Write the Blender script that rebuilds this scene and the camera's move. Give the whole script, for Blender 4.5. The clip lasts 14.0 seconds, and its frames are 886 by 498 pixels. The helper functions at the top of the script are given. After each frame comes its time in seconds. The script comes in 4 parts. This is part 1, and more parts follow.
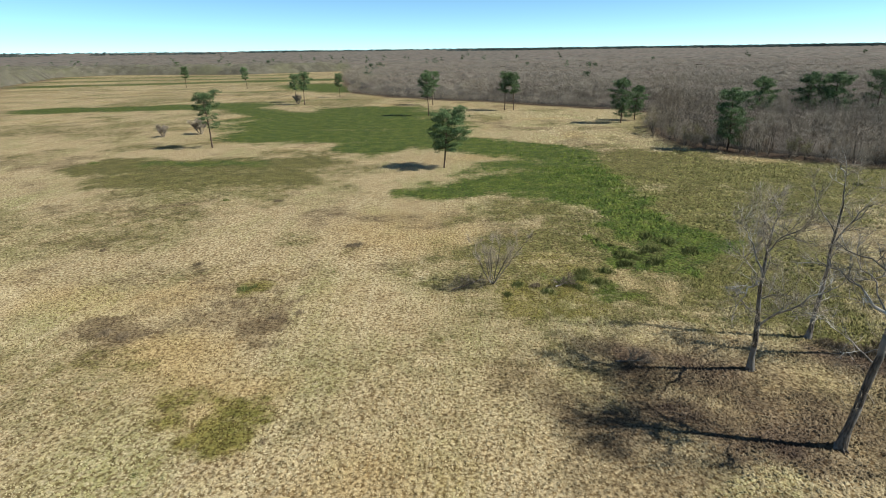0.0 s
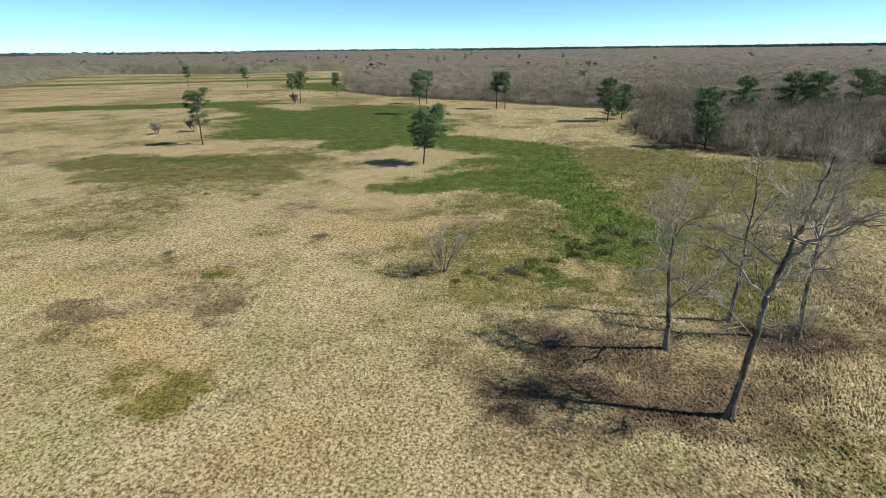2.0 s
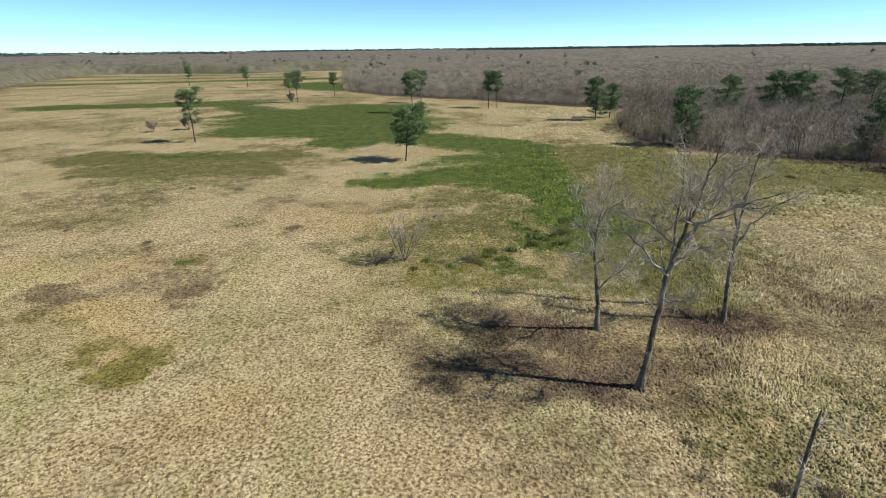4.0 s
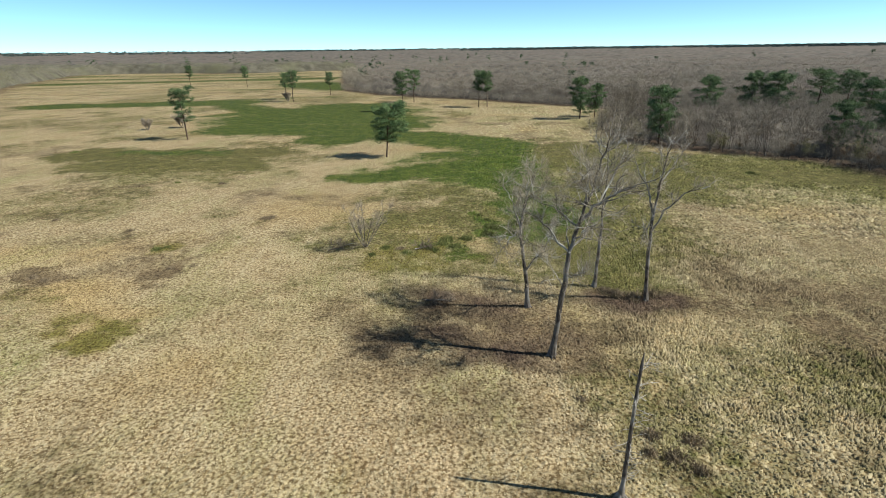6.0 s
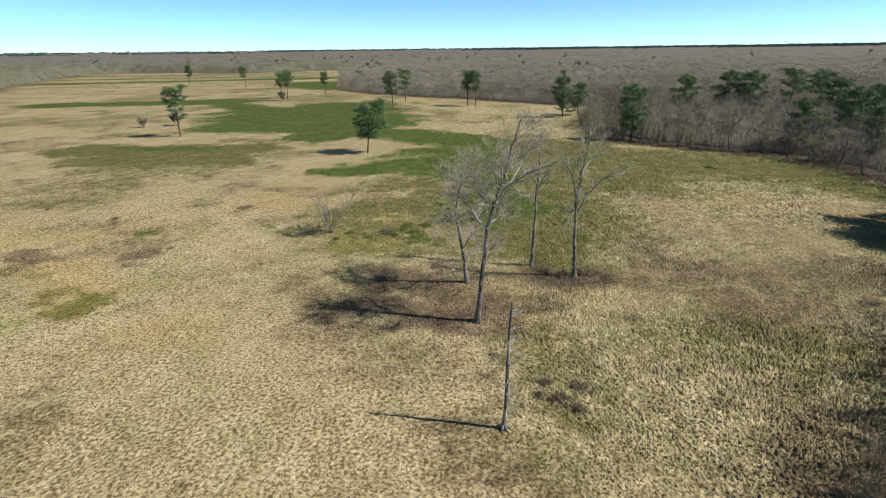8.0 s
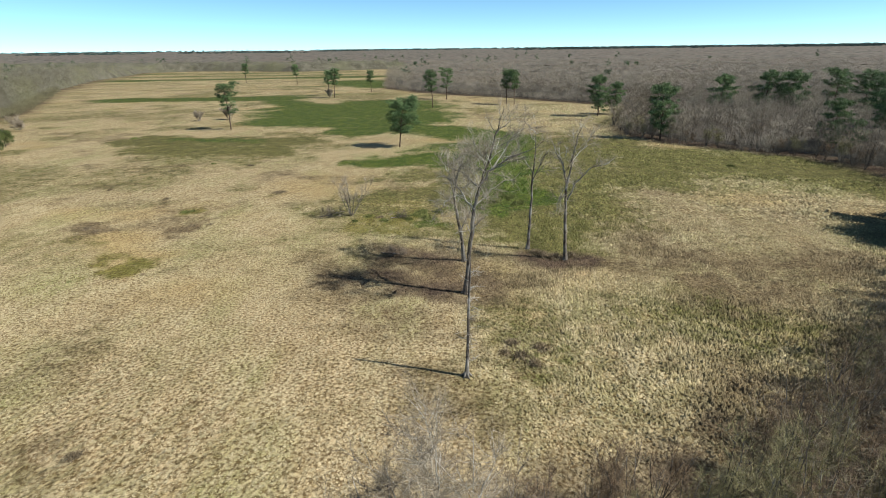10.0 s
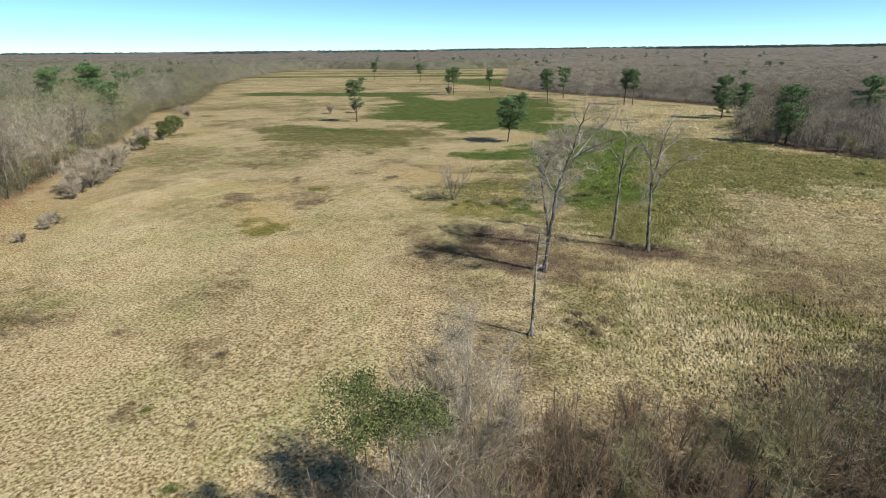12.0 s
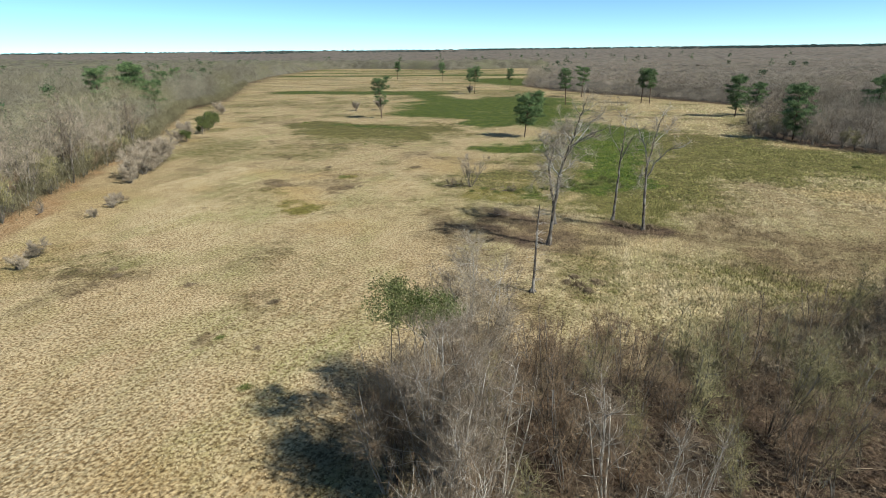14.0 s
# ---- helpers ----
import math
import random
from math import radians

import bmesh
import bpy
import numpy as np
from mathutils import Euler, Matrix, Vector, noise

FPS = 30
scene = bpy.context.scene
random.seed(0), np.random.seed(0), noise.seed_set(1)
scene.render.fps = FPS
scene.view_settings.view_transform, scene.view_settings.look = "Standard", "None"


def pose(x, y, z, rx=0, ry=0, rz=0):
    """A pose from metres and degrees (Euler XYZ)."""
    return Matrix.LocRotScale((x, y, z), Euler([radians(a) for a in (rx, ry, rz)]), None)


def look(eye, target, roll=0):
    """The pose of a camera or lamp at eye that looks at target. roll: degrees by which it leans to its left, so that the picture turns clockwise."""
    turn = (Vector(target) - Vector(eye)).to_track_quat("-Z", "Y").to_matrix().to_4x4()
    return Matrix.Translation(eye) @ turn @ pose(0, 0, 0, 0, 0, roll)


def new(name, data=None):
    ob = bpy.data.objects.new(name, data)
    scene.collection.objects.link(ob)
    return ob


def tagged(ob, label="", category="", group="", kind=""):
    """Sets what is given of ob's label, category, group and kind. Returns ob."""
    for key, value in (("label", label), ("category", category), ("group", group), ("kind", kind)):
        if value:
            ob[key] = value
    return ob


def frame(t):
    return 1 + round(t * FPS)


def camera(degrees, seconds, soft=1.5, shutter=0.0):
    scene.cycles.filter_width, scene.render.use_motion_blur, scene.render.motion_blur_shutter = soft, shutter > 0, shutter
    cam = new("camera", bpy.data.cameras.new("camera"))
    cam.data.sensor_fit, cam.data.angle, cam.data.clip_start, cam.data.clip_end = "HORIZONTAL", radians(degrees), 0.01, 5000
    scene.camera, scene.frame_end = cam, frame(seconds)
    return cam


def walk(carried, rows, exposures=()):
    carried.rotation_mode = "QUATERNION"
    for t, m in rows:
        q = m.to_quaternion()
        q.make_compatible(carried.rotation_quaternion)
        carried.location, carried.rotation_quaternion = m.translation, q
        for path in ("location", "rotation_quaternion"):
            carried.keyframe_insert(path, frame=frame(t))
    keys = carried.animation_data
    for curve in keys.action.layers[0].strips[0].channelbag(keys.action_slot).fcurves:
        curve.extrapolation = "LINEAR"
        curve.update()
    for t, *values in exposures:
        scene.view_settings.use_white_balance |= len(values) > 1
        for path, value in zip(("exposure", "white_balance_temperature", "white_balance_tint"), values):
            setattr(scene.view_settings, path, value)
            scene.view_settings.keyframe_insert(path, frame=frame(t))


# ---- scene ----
cam = camera(79.5, 14.0, soft=0.5)
METRES, EYE, TILT, LEAN, TURN = 62.07, 27.4, 0.0, 0.0, 0.0
ROWS = [
    (0.0, 0.0, 0.0, 0.0, -0.33, -20.41, 0.88),
    (0.5, 0.0289, -0.0126, -0.001, -0.13, -20.4, 0.89),
    (1.0, 0.0567, -0.0268, -0.0018, 0.03, -20.42, 0.86),
    (1.5, 0.0835, -0.0422, -0.0025, 0.21, -20.43, 0.86),
    (2.0, 0.1091, -0.0585, -0.003, 0.33, -20.44, 0.84),
    (2.5, 0.1318, -0.0735, -0.0036, 0.43, -20.45, 0.83),
    (3.0, 0.156, -0.0885, -0.0047, 0.58, -20.45, 0.85),
    (5.5, 0.2895, -0.1817, -0.0054, 1.22, -20.45, 0.86),
    (6.0, 0.318, -0.2066, -0.0048, 1.33, -20.44, 0.85),
    (6.5, 0.346, -0.2327, -0.0048, 1.38, -20.44, 0.87),
    (7.0, 0.3741, -0.2594, -0.0042, 1.45, -20.45, 0.87),
    (7.5, 0.4032, -0.2875, -0.0045, 1.53, -20.45, 0.87),
    (8.0, 0.4316, -0.3167, -0.0045, 1.63, -20.44, 0.85),
    (10.5, 0.5572, -0.4497, -0.0077, 9.44, -20.41, 0.8),
    (11.0, 0.576, -0.4771, -0.0073, 12.56, -20.39, 0.78),
    (11.5, 0.5931, -0.5076, -0.0076, 16.53, -20.36, 0.77),
    (12.0, 0.6101, -0.5412, -0.0087, 19.46, -20.32, 0.78),
    (12.5, 0.6264, -0.5777, -0.01, 20.65, -20.3, 0.78),
    (13.0, 0.6429, -0.6173, -0.011, 21.2, -20.31, 0.79),
    (13.5, 0.6593, -0.6582, -0.0104, 21.5, -20.29, 0.79),
    (14.0, 0.6752, -0.7007, -0.0086, 21.74, -20.3, 0.79),
]
walk(cam, [(t, pose(0, 0, EYE, TILT, LEAN, TURN) @ pose(METRES * x, METRES * y, METRES * z, 90 + pitch, roll, yaw)) for t, x, y, z, yaw, pitch, roll in ROWS], [(0.0, 0.5, 6200, 3)])

# ---- world, sun ----
SUN_EL, SUN_AZ = 43.0, -9.0
sun_way = Vector((math.cos(radians(SUN_EL)) * math.cos(radians(SUN_AZ)), math.cos(radians(SUN_EL)) * math.sin(radians(SUN_AZ)), math.sin(radians(SUN_EL))))
world = bpy.data.worlds.new("sky")
scene.world = world
world.use_nodes = True
sky = world.node_tree.nodes.new("ShaderNodeTexSky")
sky.sky_type, sky.sun_disc = "NISHITA", False
sky.sun_elevation, sky.sun_rotation = radians(SUN_EL), radians(90 - SUN_AZ)
sky.altitude, sky.air_density, sky.dust_density, sky.ozone_density = 1500, 0.45, 0.0, 1.5
tint = world.node_tree.nodes.new("ShaderNodeVectorMath")
tint.operation = "MULTIPLY"
tint.inputs[1].default_value = (0.9, 1.06, 0.98)
world.node_tree.links.new(sky.outputs["Color"], tint.inputs[0])
world.node_tree.links.new(tint.outputs["Vector"], world.node_tree.nodes["Background"].inputs["Color"])
world.node_tree.nodes["Background"].inputs["Strength"].default_value = 0.125
sun_data = bpy.data.lights.new("sun", "SUN")
sun_data.energy, sun_data.angle, sun_data.color = 5.1, radians(0.55), (1.0, 0.95, 0.89)
sun = new("sun", sun_data)
sun.matrix_world = look(sun_way * 300, (0, 0, 0))

# ---- the open field and the woods round it, as a plan ----
FIELD = np.array([
    (33, -70), (31, -24), (28, -14), (31, -8), (37, -2), (45, 1), (53, 7), (62, 14), (72, 26), (84, 40), (93, 52), (103, 66), (113, 82),
    (115, 100), (109, 119), (98, 127), (81, 141), (71, 156), (71, 185), (77, 202), (93, 244), (83, 258), (62, 274), (26, 309),
    (-7, 330), (-36, 357), (-65, 398), (-72, 440), (-91, 515), (-125, 700), (-100, 900), (-155, 870), (-285, 795), (-391, 815),
    (-481, 826), (-525, 775), (-436, 562), (-331, 385), (-209, 223), (-191, 175), (-112, 84), (-93, 55), (-74, 27), (-61, 9), (-48, -14), (-40, -70)], float)
LATTICE = np.random.RandomState(4).rand(256, 256)


def value_noise(x, y, size, off=0):
    u, v = np.asarray(x) / size + off * 17.31, np.asarray(y) / size + off * 9.77
    i, j = np.floor(u).astype(int), np.floor(v).astype(int)
    f, g = u - i, v - j
    f, g = f * f * (3 - 2 * f), g * g * (3 - 2 * g)
    a, b = LATTICE[i % 256, j % 256], LATTICE[(i + 1) % 256, j % 256]
    c, d = LATTICE[i % 256, (j + 1) % 256], LATTICE[(i + 1) % 256, (j + 1) % 256]
    return (a * (1 - f) + b * f) * (1 - g) + (c * (1 - f) + d * f) * g


def fractal(x, y, size, off=0, octaves=3):
    total, weight = 0.0, 0.0
    for k in range(octaves):
        total = total + value_noise(x, y, size / 2 ** k, off + k) * 0.5 ** k
        weight += 0.5 ** k
    return total / weight


def crowns(x, y, cell, off):
    """Rounded tree crowns side by side, 0 to 1."""
    i, j = np.floor(x / cell).astype(int), np.floor(y / cell).astype(int)
    best = np.zeros(np.shape(x))
    for a in (-1, 0, 1):
        for b in (-1, 0, 1):
            u, v = (i + a + off) % 256, (j + b + 3 * off) % 256
            cx, cy = (i + a + LATTICE[u, v]) * cell, (j + b + LATTICE[v, u]) * cell
            tall = 0.62 + 0.38 * LATTICE[(u + 91) % 256, v]
            best = np.maximum(best, tall * (1 - ((x - cx) ** 2 + (y - cy) ** 2) / (0.95 * cell) ** 2))
    return best


def field_depth(x, y):
    """Metres inside the open field (positive) or inside the woods (negative)."""
    x, y = np.asarray(x, float), np.asarray(y, float)
    best, inside = np.full(x.shape, 1e9), np.zeros(x.shape, bool)
    for (ax, ay), (bx, by) in zip(FIELD, np.roll(FIELD, -1, axis=0)):
        dx, dy = bx - ax, by - ay
        s = np.clip(((x - ax) * dx + (y - ay) * dy) / (dx * dx + dy * dy), 0, 1)
        best = np.minimum(best, np.hypot(x - ax - s * dx, y - ay - s * dy))
        if dy:
            inside ^= ((ay > y) != (by > y)) & (x < dx * (y - ay) / dy + ax)
    return np.where(inside, best, -best)


def strokes(x, y, marks, soft=0.35):
    """Soft patches: each mark runs from (x0, y0) to (x1, y1) with a half-width and a strength."""
    wx = x + (fractal(x, y, 14, 3) - 0.5) * 12 + (fractal(x, y, 3.5, 5, 2) - 0.5) * 4
    wy = y + (fractal(x, y, 14, 7) - 0.5) * 12 + (fractal(x, y, 3.5, 9, 2) - 0.5) * 4
    out = np.zeros(np.shape(x))
    for ax, ay, bx, by, half, strength in marks:
        dx, dy = bx - ax, by - ay
        s = np.clip(((wx - ax) * dx + (wy - ay) * dy) / max(dx * dx + dy * dy, 1e-6), 0, 1)
        d = np.hypot(wx - ax - s * dx, wy - ay - s * dy) / half
        out = np.maximum(out, strength * np.clip((1 + soft - d) / (2 * soft), 0, 1))
    return out


GREEN = [(-62, 192, -20, 190, 16, 1), (-66, 222, -16, 222, 22, 1), (-62, 250, -18, 250, 22, 1), (-50, 276, -26, 276, 17, 1), (-20, 165, -3, 205, 13, 1), (-3, 172, 32, 150, 12, 0.95),
         (33, 150, 28, 122, 9, 0.9), (24, 118, -2, 109, 8, 0.9), (27, 110, 33, 88, 5, 0.9), (32, 86, 38, 72, 5.5, 1), (26, 74, 36, 66, 2.5, 0.7), (12, 128, 26, 134, 7, 0.7), (18, 110, 31, 100, 8, 0.8), (30, 98, 33, 122, 7, 0.85),
         (-80, 142, -48, 142, 6, 0.55), (24, 77, 27, 69, 1.8, 0.75), (12, 62, 19, 61, 1.6, 0.6)]
GREEN_FAR = [(-215, 298, -110, 310, 17, 0.95), (-120, 306, -80, 262, 11, 0.75), (-420, 545, -120, 610, 24, 0.7), (-112, 495, -75, 440, 34, 0.95), (-78, 262, -92, 240, 6, 0.5),
             (-150, 318, -60, 345, 8, 0.5), (-330, 480, -210, 470, 14, 0.28), (-500, 740, -180, 760, 28, 0.55), (-300, 360, -190, 350, 9, 0.32), (-260, 420, -120, 430, 10, 0.38), (-450, 650, -170, 665, 18, 0.6)]
OLIVE = [(-92, 139, -36, 141, 10, 0.95), (-74, 124, -36, 122, 11, 0.85), (-43, 112, -38, 104, 7, 0.5), (40, 124, 112, 106, 18, 0.95), (50, 144, 64, 138, 10, 0.85),
         (42, 96, 64, 97, 13, 0.85), (44, 80, 48, 62, 13, 0.9), (54, 66, 46, 54, 8, 0.7), (8, 58, 28, 66, 9, 0.5), (8, 76, -4, 66, 7, 0.4), (100, 98, 110, 84, 12, 0.75), (14, 96, 22, 84, 7, 0.7), (2, 90, 14, 87, 5, 0.5), (10, 73, 24, 74, 7, 0.7), (10, 59, 22, 56, 5, 0.55), (33, 84, 40, 56, 9, 0.85), (28, 56, 40, 50, 6, 0.6)]
OLIVE_FAR = [(-30, 200, -90, 330, 12, 0.15), (33, 27, 37, 18, 5, 0.4), (46, 26, 64, 22, 7, 0.4), (-300, 420, -150, 400, 22, 0.18), (-400, 690, -160, 740, 40, 0.25), (-44, 44, -30, 38, 6, 0.3),
             (-12, 42, 12, 44, 8, 0.22), (-6, 12, 6, 2, 9, 0.2), (-38, -2, -26, 4, 6, 0.3), (34, 12, 46, 14, 6, 0.22)]
EAST = [(72, 0, 64, 46, 24, 0.4), (40, 12, 44, 30, 13, 0.24), (26, 34, 44, 52, 14, 0.32), (44, 60, 62, 80, 14, 0.45), (18, 44, 20, 36, 8, 0.3), (22, 14, 26, -2, 9, 0.15)]
GOLD = [(-28, 47, -20, 41, 4, 0.55), (-8, 84, -2, 80, 7, 0.4), (8, 74, 14, 70, 5, 0.35), (33, 27, 31, 30, 2.5, 0.35), (22, 66, 26, 60, 4, 0.3), (-60, 30, -44, 6, 7, 0.25), (24, 36, 30, 35, 4, 0.3)]
MOSS = [(-19.5, 36.5, -18.5, 33, 2.2, 0.8), (-25.2, 60, -24.4, 60, 1.6, 0.8), (-22, 29.4, -21.6, 29, 0.7, 0.8), (9, 57.5, 15, 59, 2.5, 0.5), (-34, 44, -28, 44, 2, 0.3), (12, 66, 18, 64, 3, 0.4)]
# The stroke from (14, 37) paints part of the bare trees' dark shadow mat.
GREY = [(-37, 50, -32, 48.5, 2.8, 0.9), (-19, 51.5, -14, 54, 2.4, 0.8), (-60, 77, -52, 80, 3, 0.55), (-34, 69, -33, 68.5, 1.6, 0.6), (-13.5, 75.5, -12.5, 76, 1.8, 0.8),
        (34.5, 18, 36.5, 16.5, 1.8, 0.8), (52, 44, 58, 41, 4, 0.5), (55, 36, 59, 29, 3.5, 0.75), (29, 12, 33, 10, 3.5, 0.5), (-25, 1, -24, 1, 1.8, 0.7), (-10.2, 0.8, -10.2, 0.8, 1, 0.7),
        (2.8, -7, 3, -9, 1.2, 0.6), (14, 37, 24, 36, 6, 0.6), (40, 44, 46, 43, 3, 0.7), (-78, 100, -50, 96, 4, 0.4), (50, 9, 46, 4, 3, 0.5), (-58, 98, -44, 104, 3, 0.4)]
PALE = [(64, 64, 86, 68, 13, 1), (54, 54, 80, 54, 9, 0.8)]
TRACK = [(-49, -20, -63, 14, 4, 1), (-63, 14, -75, 31, 3.8, 1), (-75, 31, -90, 52, 3.6, 1), (-90, 52, -120, 92, 3.6, 0.8), (-122, 92, -150, 128, 3, 0.4)]


# Leaf litter that also paints in shade, along the shadows of trees and thicket.
LITTER_SHADE = [(15, 43, 23, 42, 4.6, 0.75), (37, 45.5, 44, 43.5, 4, 0.8), (14, 32, 25.5, 31.5, 4.2, 0.8), (17, 29.5, 24, 29, 2.8, 0.65), (40, 0, 46, 5, 5, 0.5), (33, -8, 37, -5, 4, 0.6), (22, -16, 26, -20, 5, 0.4)]


def mottle(mask, x, y, size, off):
    return np.clip(mask * 1.55 - 0.8 * fractal(x, y, size, off, 2) + 0.12, 0, 1) * np.clip(mask * 4, 0, 1)


def cover(x, y):
    """Ground cover by place: green, olive, gold, grey; and moss, leaf litter with painted tree shade, bare track, rosy
    straw.
    """
    depth = field_depth(x, y) + (fractal(x, y, 9, 11) - 0.5) * 6
    wood = np.clip(0.5 - depth / 5, 0, 1)
    # Woodland floor, plus the strokes that darken the tree shadows.
    litter = np.maximum(wood, mottle(strokes(x, y, LITTER_SHADE, 0.7), x, y, 2.5, 81))
    green = mottle(strokes(x, y, GREEN, 0.55), x, y, 5, 71) + mottle(strokes(x, y, GREEN_FAR, 0.5), x, y, 40, 73)
    olive = mottle(strokes(x, y, OLIVE, 0.6), x, y, 4, 75) + strokes(x, y, OLIVE_FAR, 0.6)
    east = strokes(x, y, EAST, 0.8)
    olive = np.maximum(olive, np.maximum(0.12 * east, 0.45 * np.clip(fractal(x, y, 34, 63) * 4 - 2.0, 0, 1) * np.clip((y - 20) / 40, 0.05, 1)))
    grey = np.maximum(mottle(strokes(x, y, GREY, 0.6), x, y, 2.5, 77), east) + 0.5 * np.clip(fractal(x, y, 11, 61) * 4 - 2.2, 0, 1)
    rosy = np.maximum(np.clip((52 - y) / 45, 0, 1), 0.55 * np.clip((16 - x) / 30, 0, 1)) * np.clip((58 - x) / 40, 0, 1) * (0.68 + fractal(x, y, 18, 79))
    olive = np.maximum(olive, 0.5 * np.clip(fractal(x, y, 13, 83) * 5 - 2.8, 0, 1) * np.clip((y - 20) / 40, 0.25, 1))
    gold = np.maximum(strokes(x, y, GOLD, 0.7), 0.4 * np.clip(fractal(x, y, 17, 85) * 5 - 3.0, 0, 1))
    pale = strokes(x, y, PALE, 0.3)
    olive, grey = olive * (1 - 0.7 * pale), np.maximum(grey * (1 - 0.3 * pale), 0.3 * pale)
    a = np.stack([green * (1 - wood), np.clip(olive, 0, 1) * (1 - wood), gold * (1 - wood), np.clip(grey, 0, 1)], axis=-1)
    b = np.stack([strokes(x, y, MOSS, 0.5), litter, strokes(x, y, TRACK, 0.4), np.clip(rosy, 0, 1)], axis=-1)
    return np.clip(a, 0, 1), b


def relief(x, y):
    return (fractal(x, y, 40, 21) - 0.5) * 0.5 + (fractal(x, y, 2.6, 23, 2) - 0.5) * 0.22


def far_rise(x, y):
    """The land climbs gently towards the horizon, more so in the west."""
    r = np.hypot(x, y) + 1e-6
    return np.clip(r - 850, 0, 5500) * np.clip(0.0076 - 0.0044 * np.asarray(x) / r, 0.003, 0.022)


# ---- materials ----
def material(name, roughness=0.9):
    m = bpy.data.materials.new(name)
    m.use_nodes = True
    b = m.node_tree.nodes["Principled BSDF"]
    b.inputs["Roughness"].default_value = roughness
    b.inputs["Specular IOR Level"].default_value = 0.15
    return m, m.node_tree, b


def node(tree, kind, **values):
    n = tree.nodes.new(kind)
    for key, value in values.items():
        n.inputs[key].default_value = value
    return n


def mixed(tree, factor, a, b, mode="MIX"):
    n = tree.nodes.new("ShaderNodeMix")
    n.data_type, n.blend_type = "RGBA", mode
    for socket, value in ((n.inputs[0], factor), (n.inputs[6], a), (n.inputs[7], b)):
        if isinstance(value, (int, float)):
            socket.default_value = value
        elif isinstance(value, tuple):
            socket.default_value = (*value, 1)
        else:
            tree.links.new(value, socket)
    return n.outputs[2]


def noise_value(tree, scale, low=0.35, high=0.65, detail=4.0, stretch=None):
    place = tree.nodes.new("ShaderNodeNewGeometry").outputs["Position"]
    if stretch:
        mapping = tree.nodes.new("ShaderNodeMapping")
        mapping.inputs["Scale"].default_value = stretch
        tree.links.new(place, mapping.inputs["Vector"])
        place = mapping.outputs["Vector"]
    n = node(tree, "ShaderNodeTexNoise", Scale=scale, Detail=detail)
    tree.links.new(place, n.inputs["Vector"])
    r = node(tree, "ShaderNodeMapRange", **{"From Min": low, "From Max": high})
    tree.links.new(n.outputs["Fac"], r.inputs["Value"])
    return r.outputs["Result"]


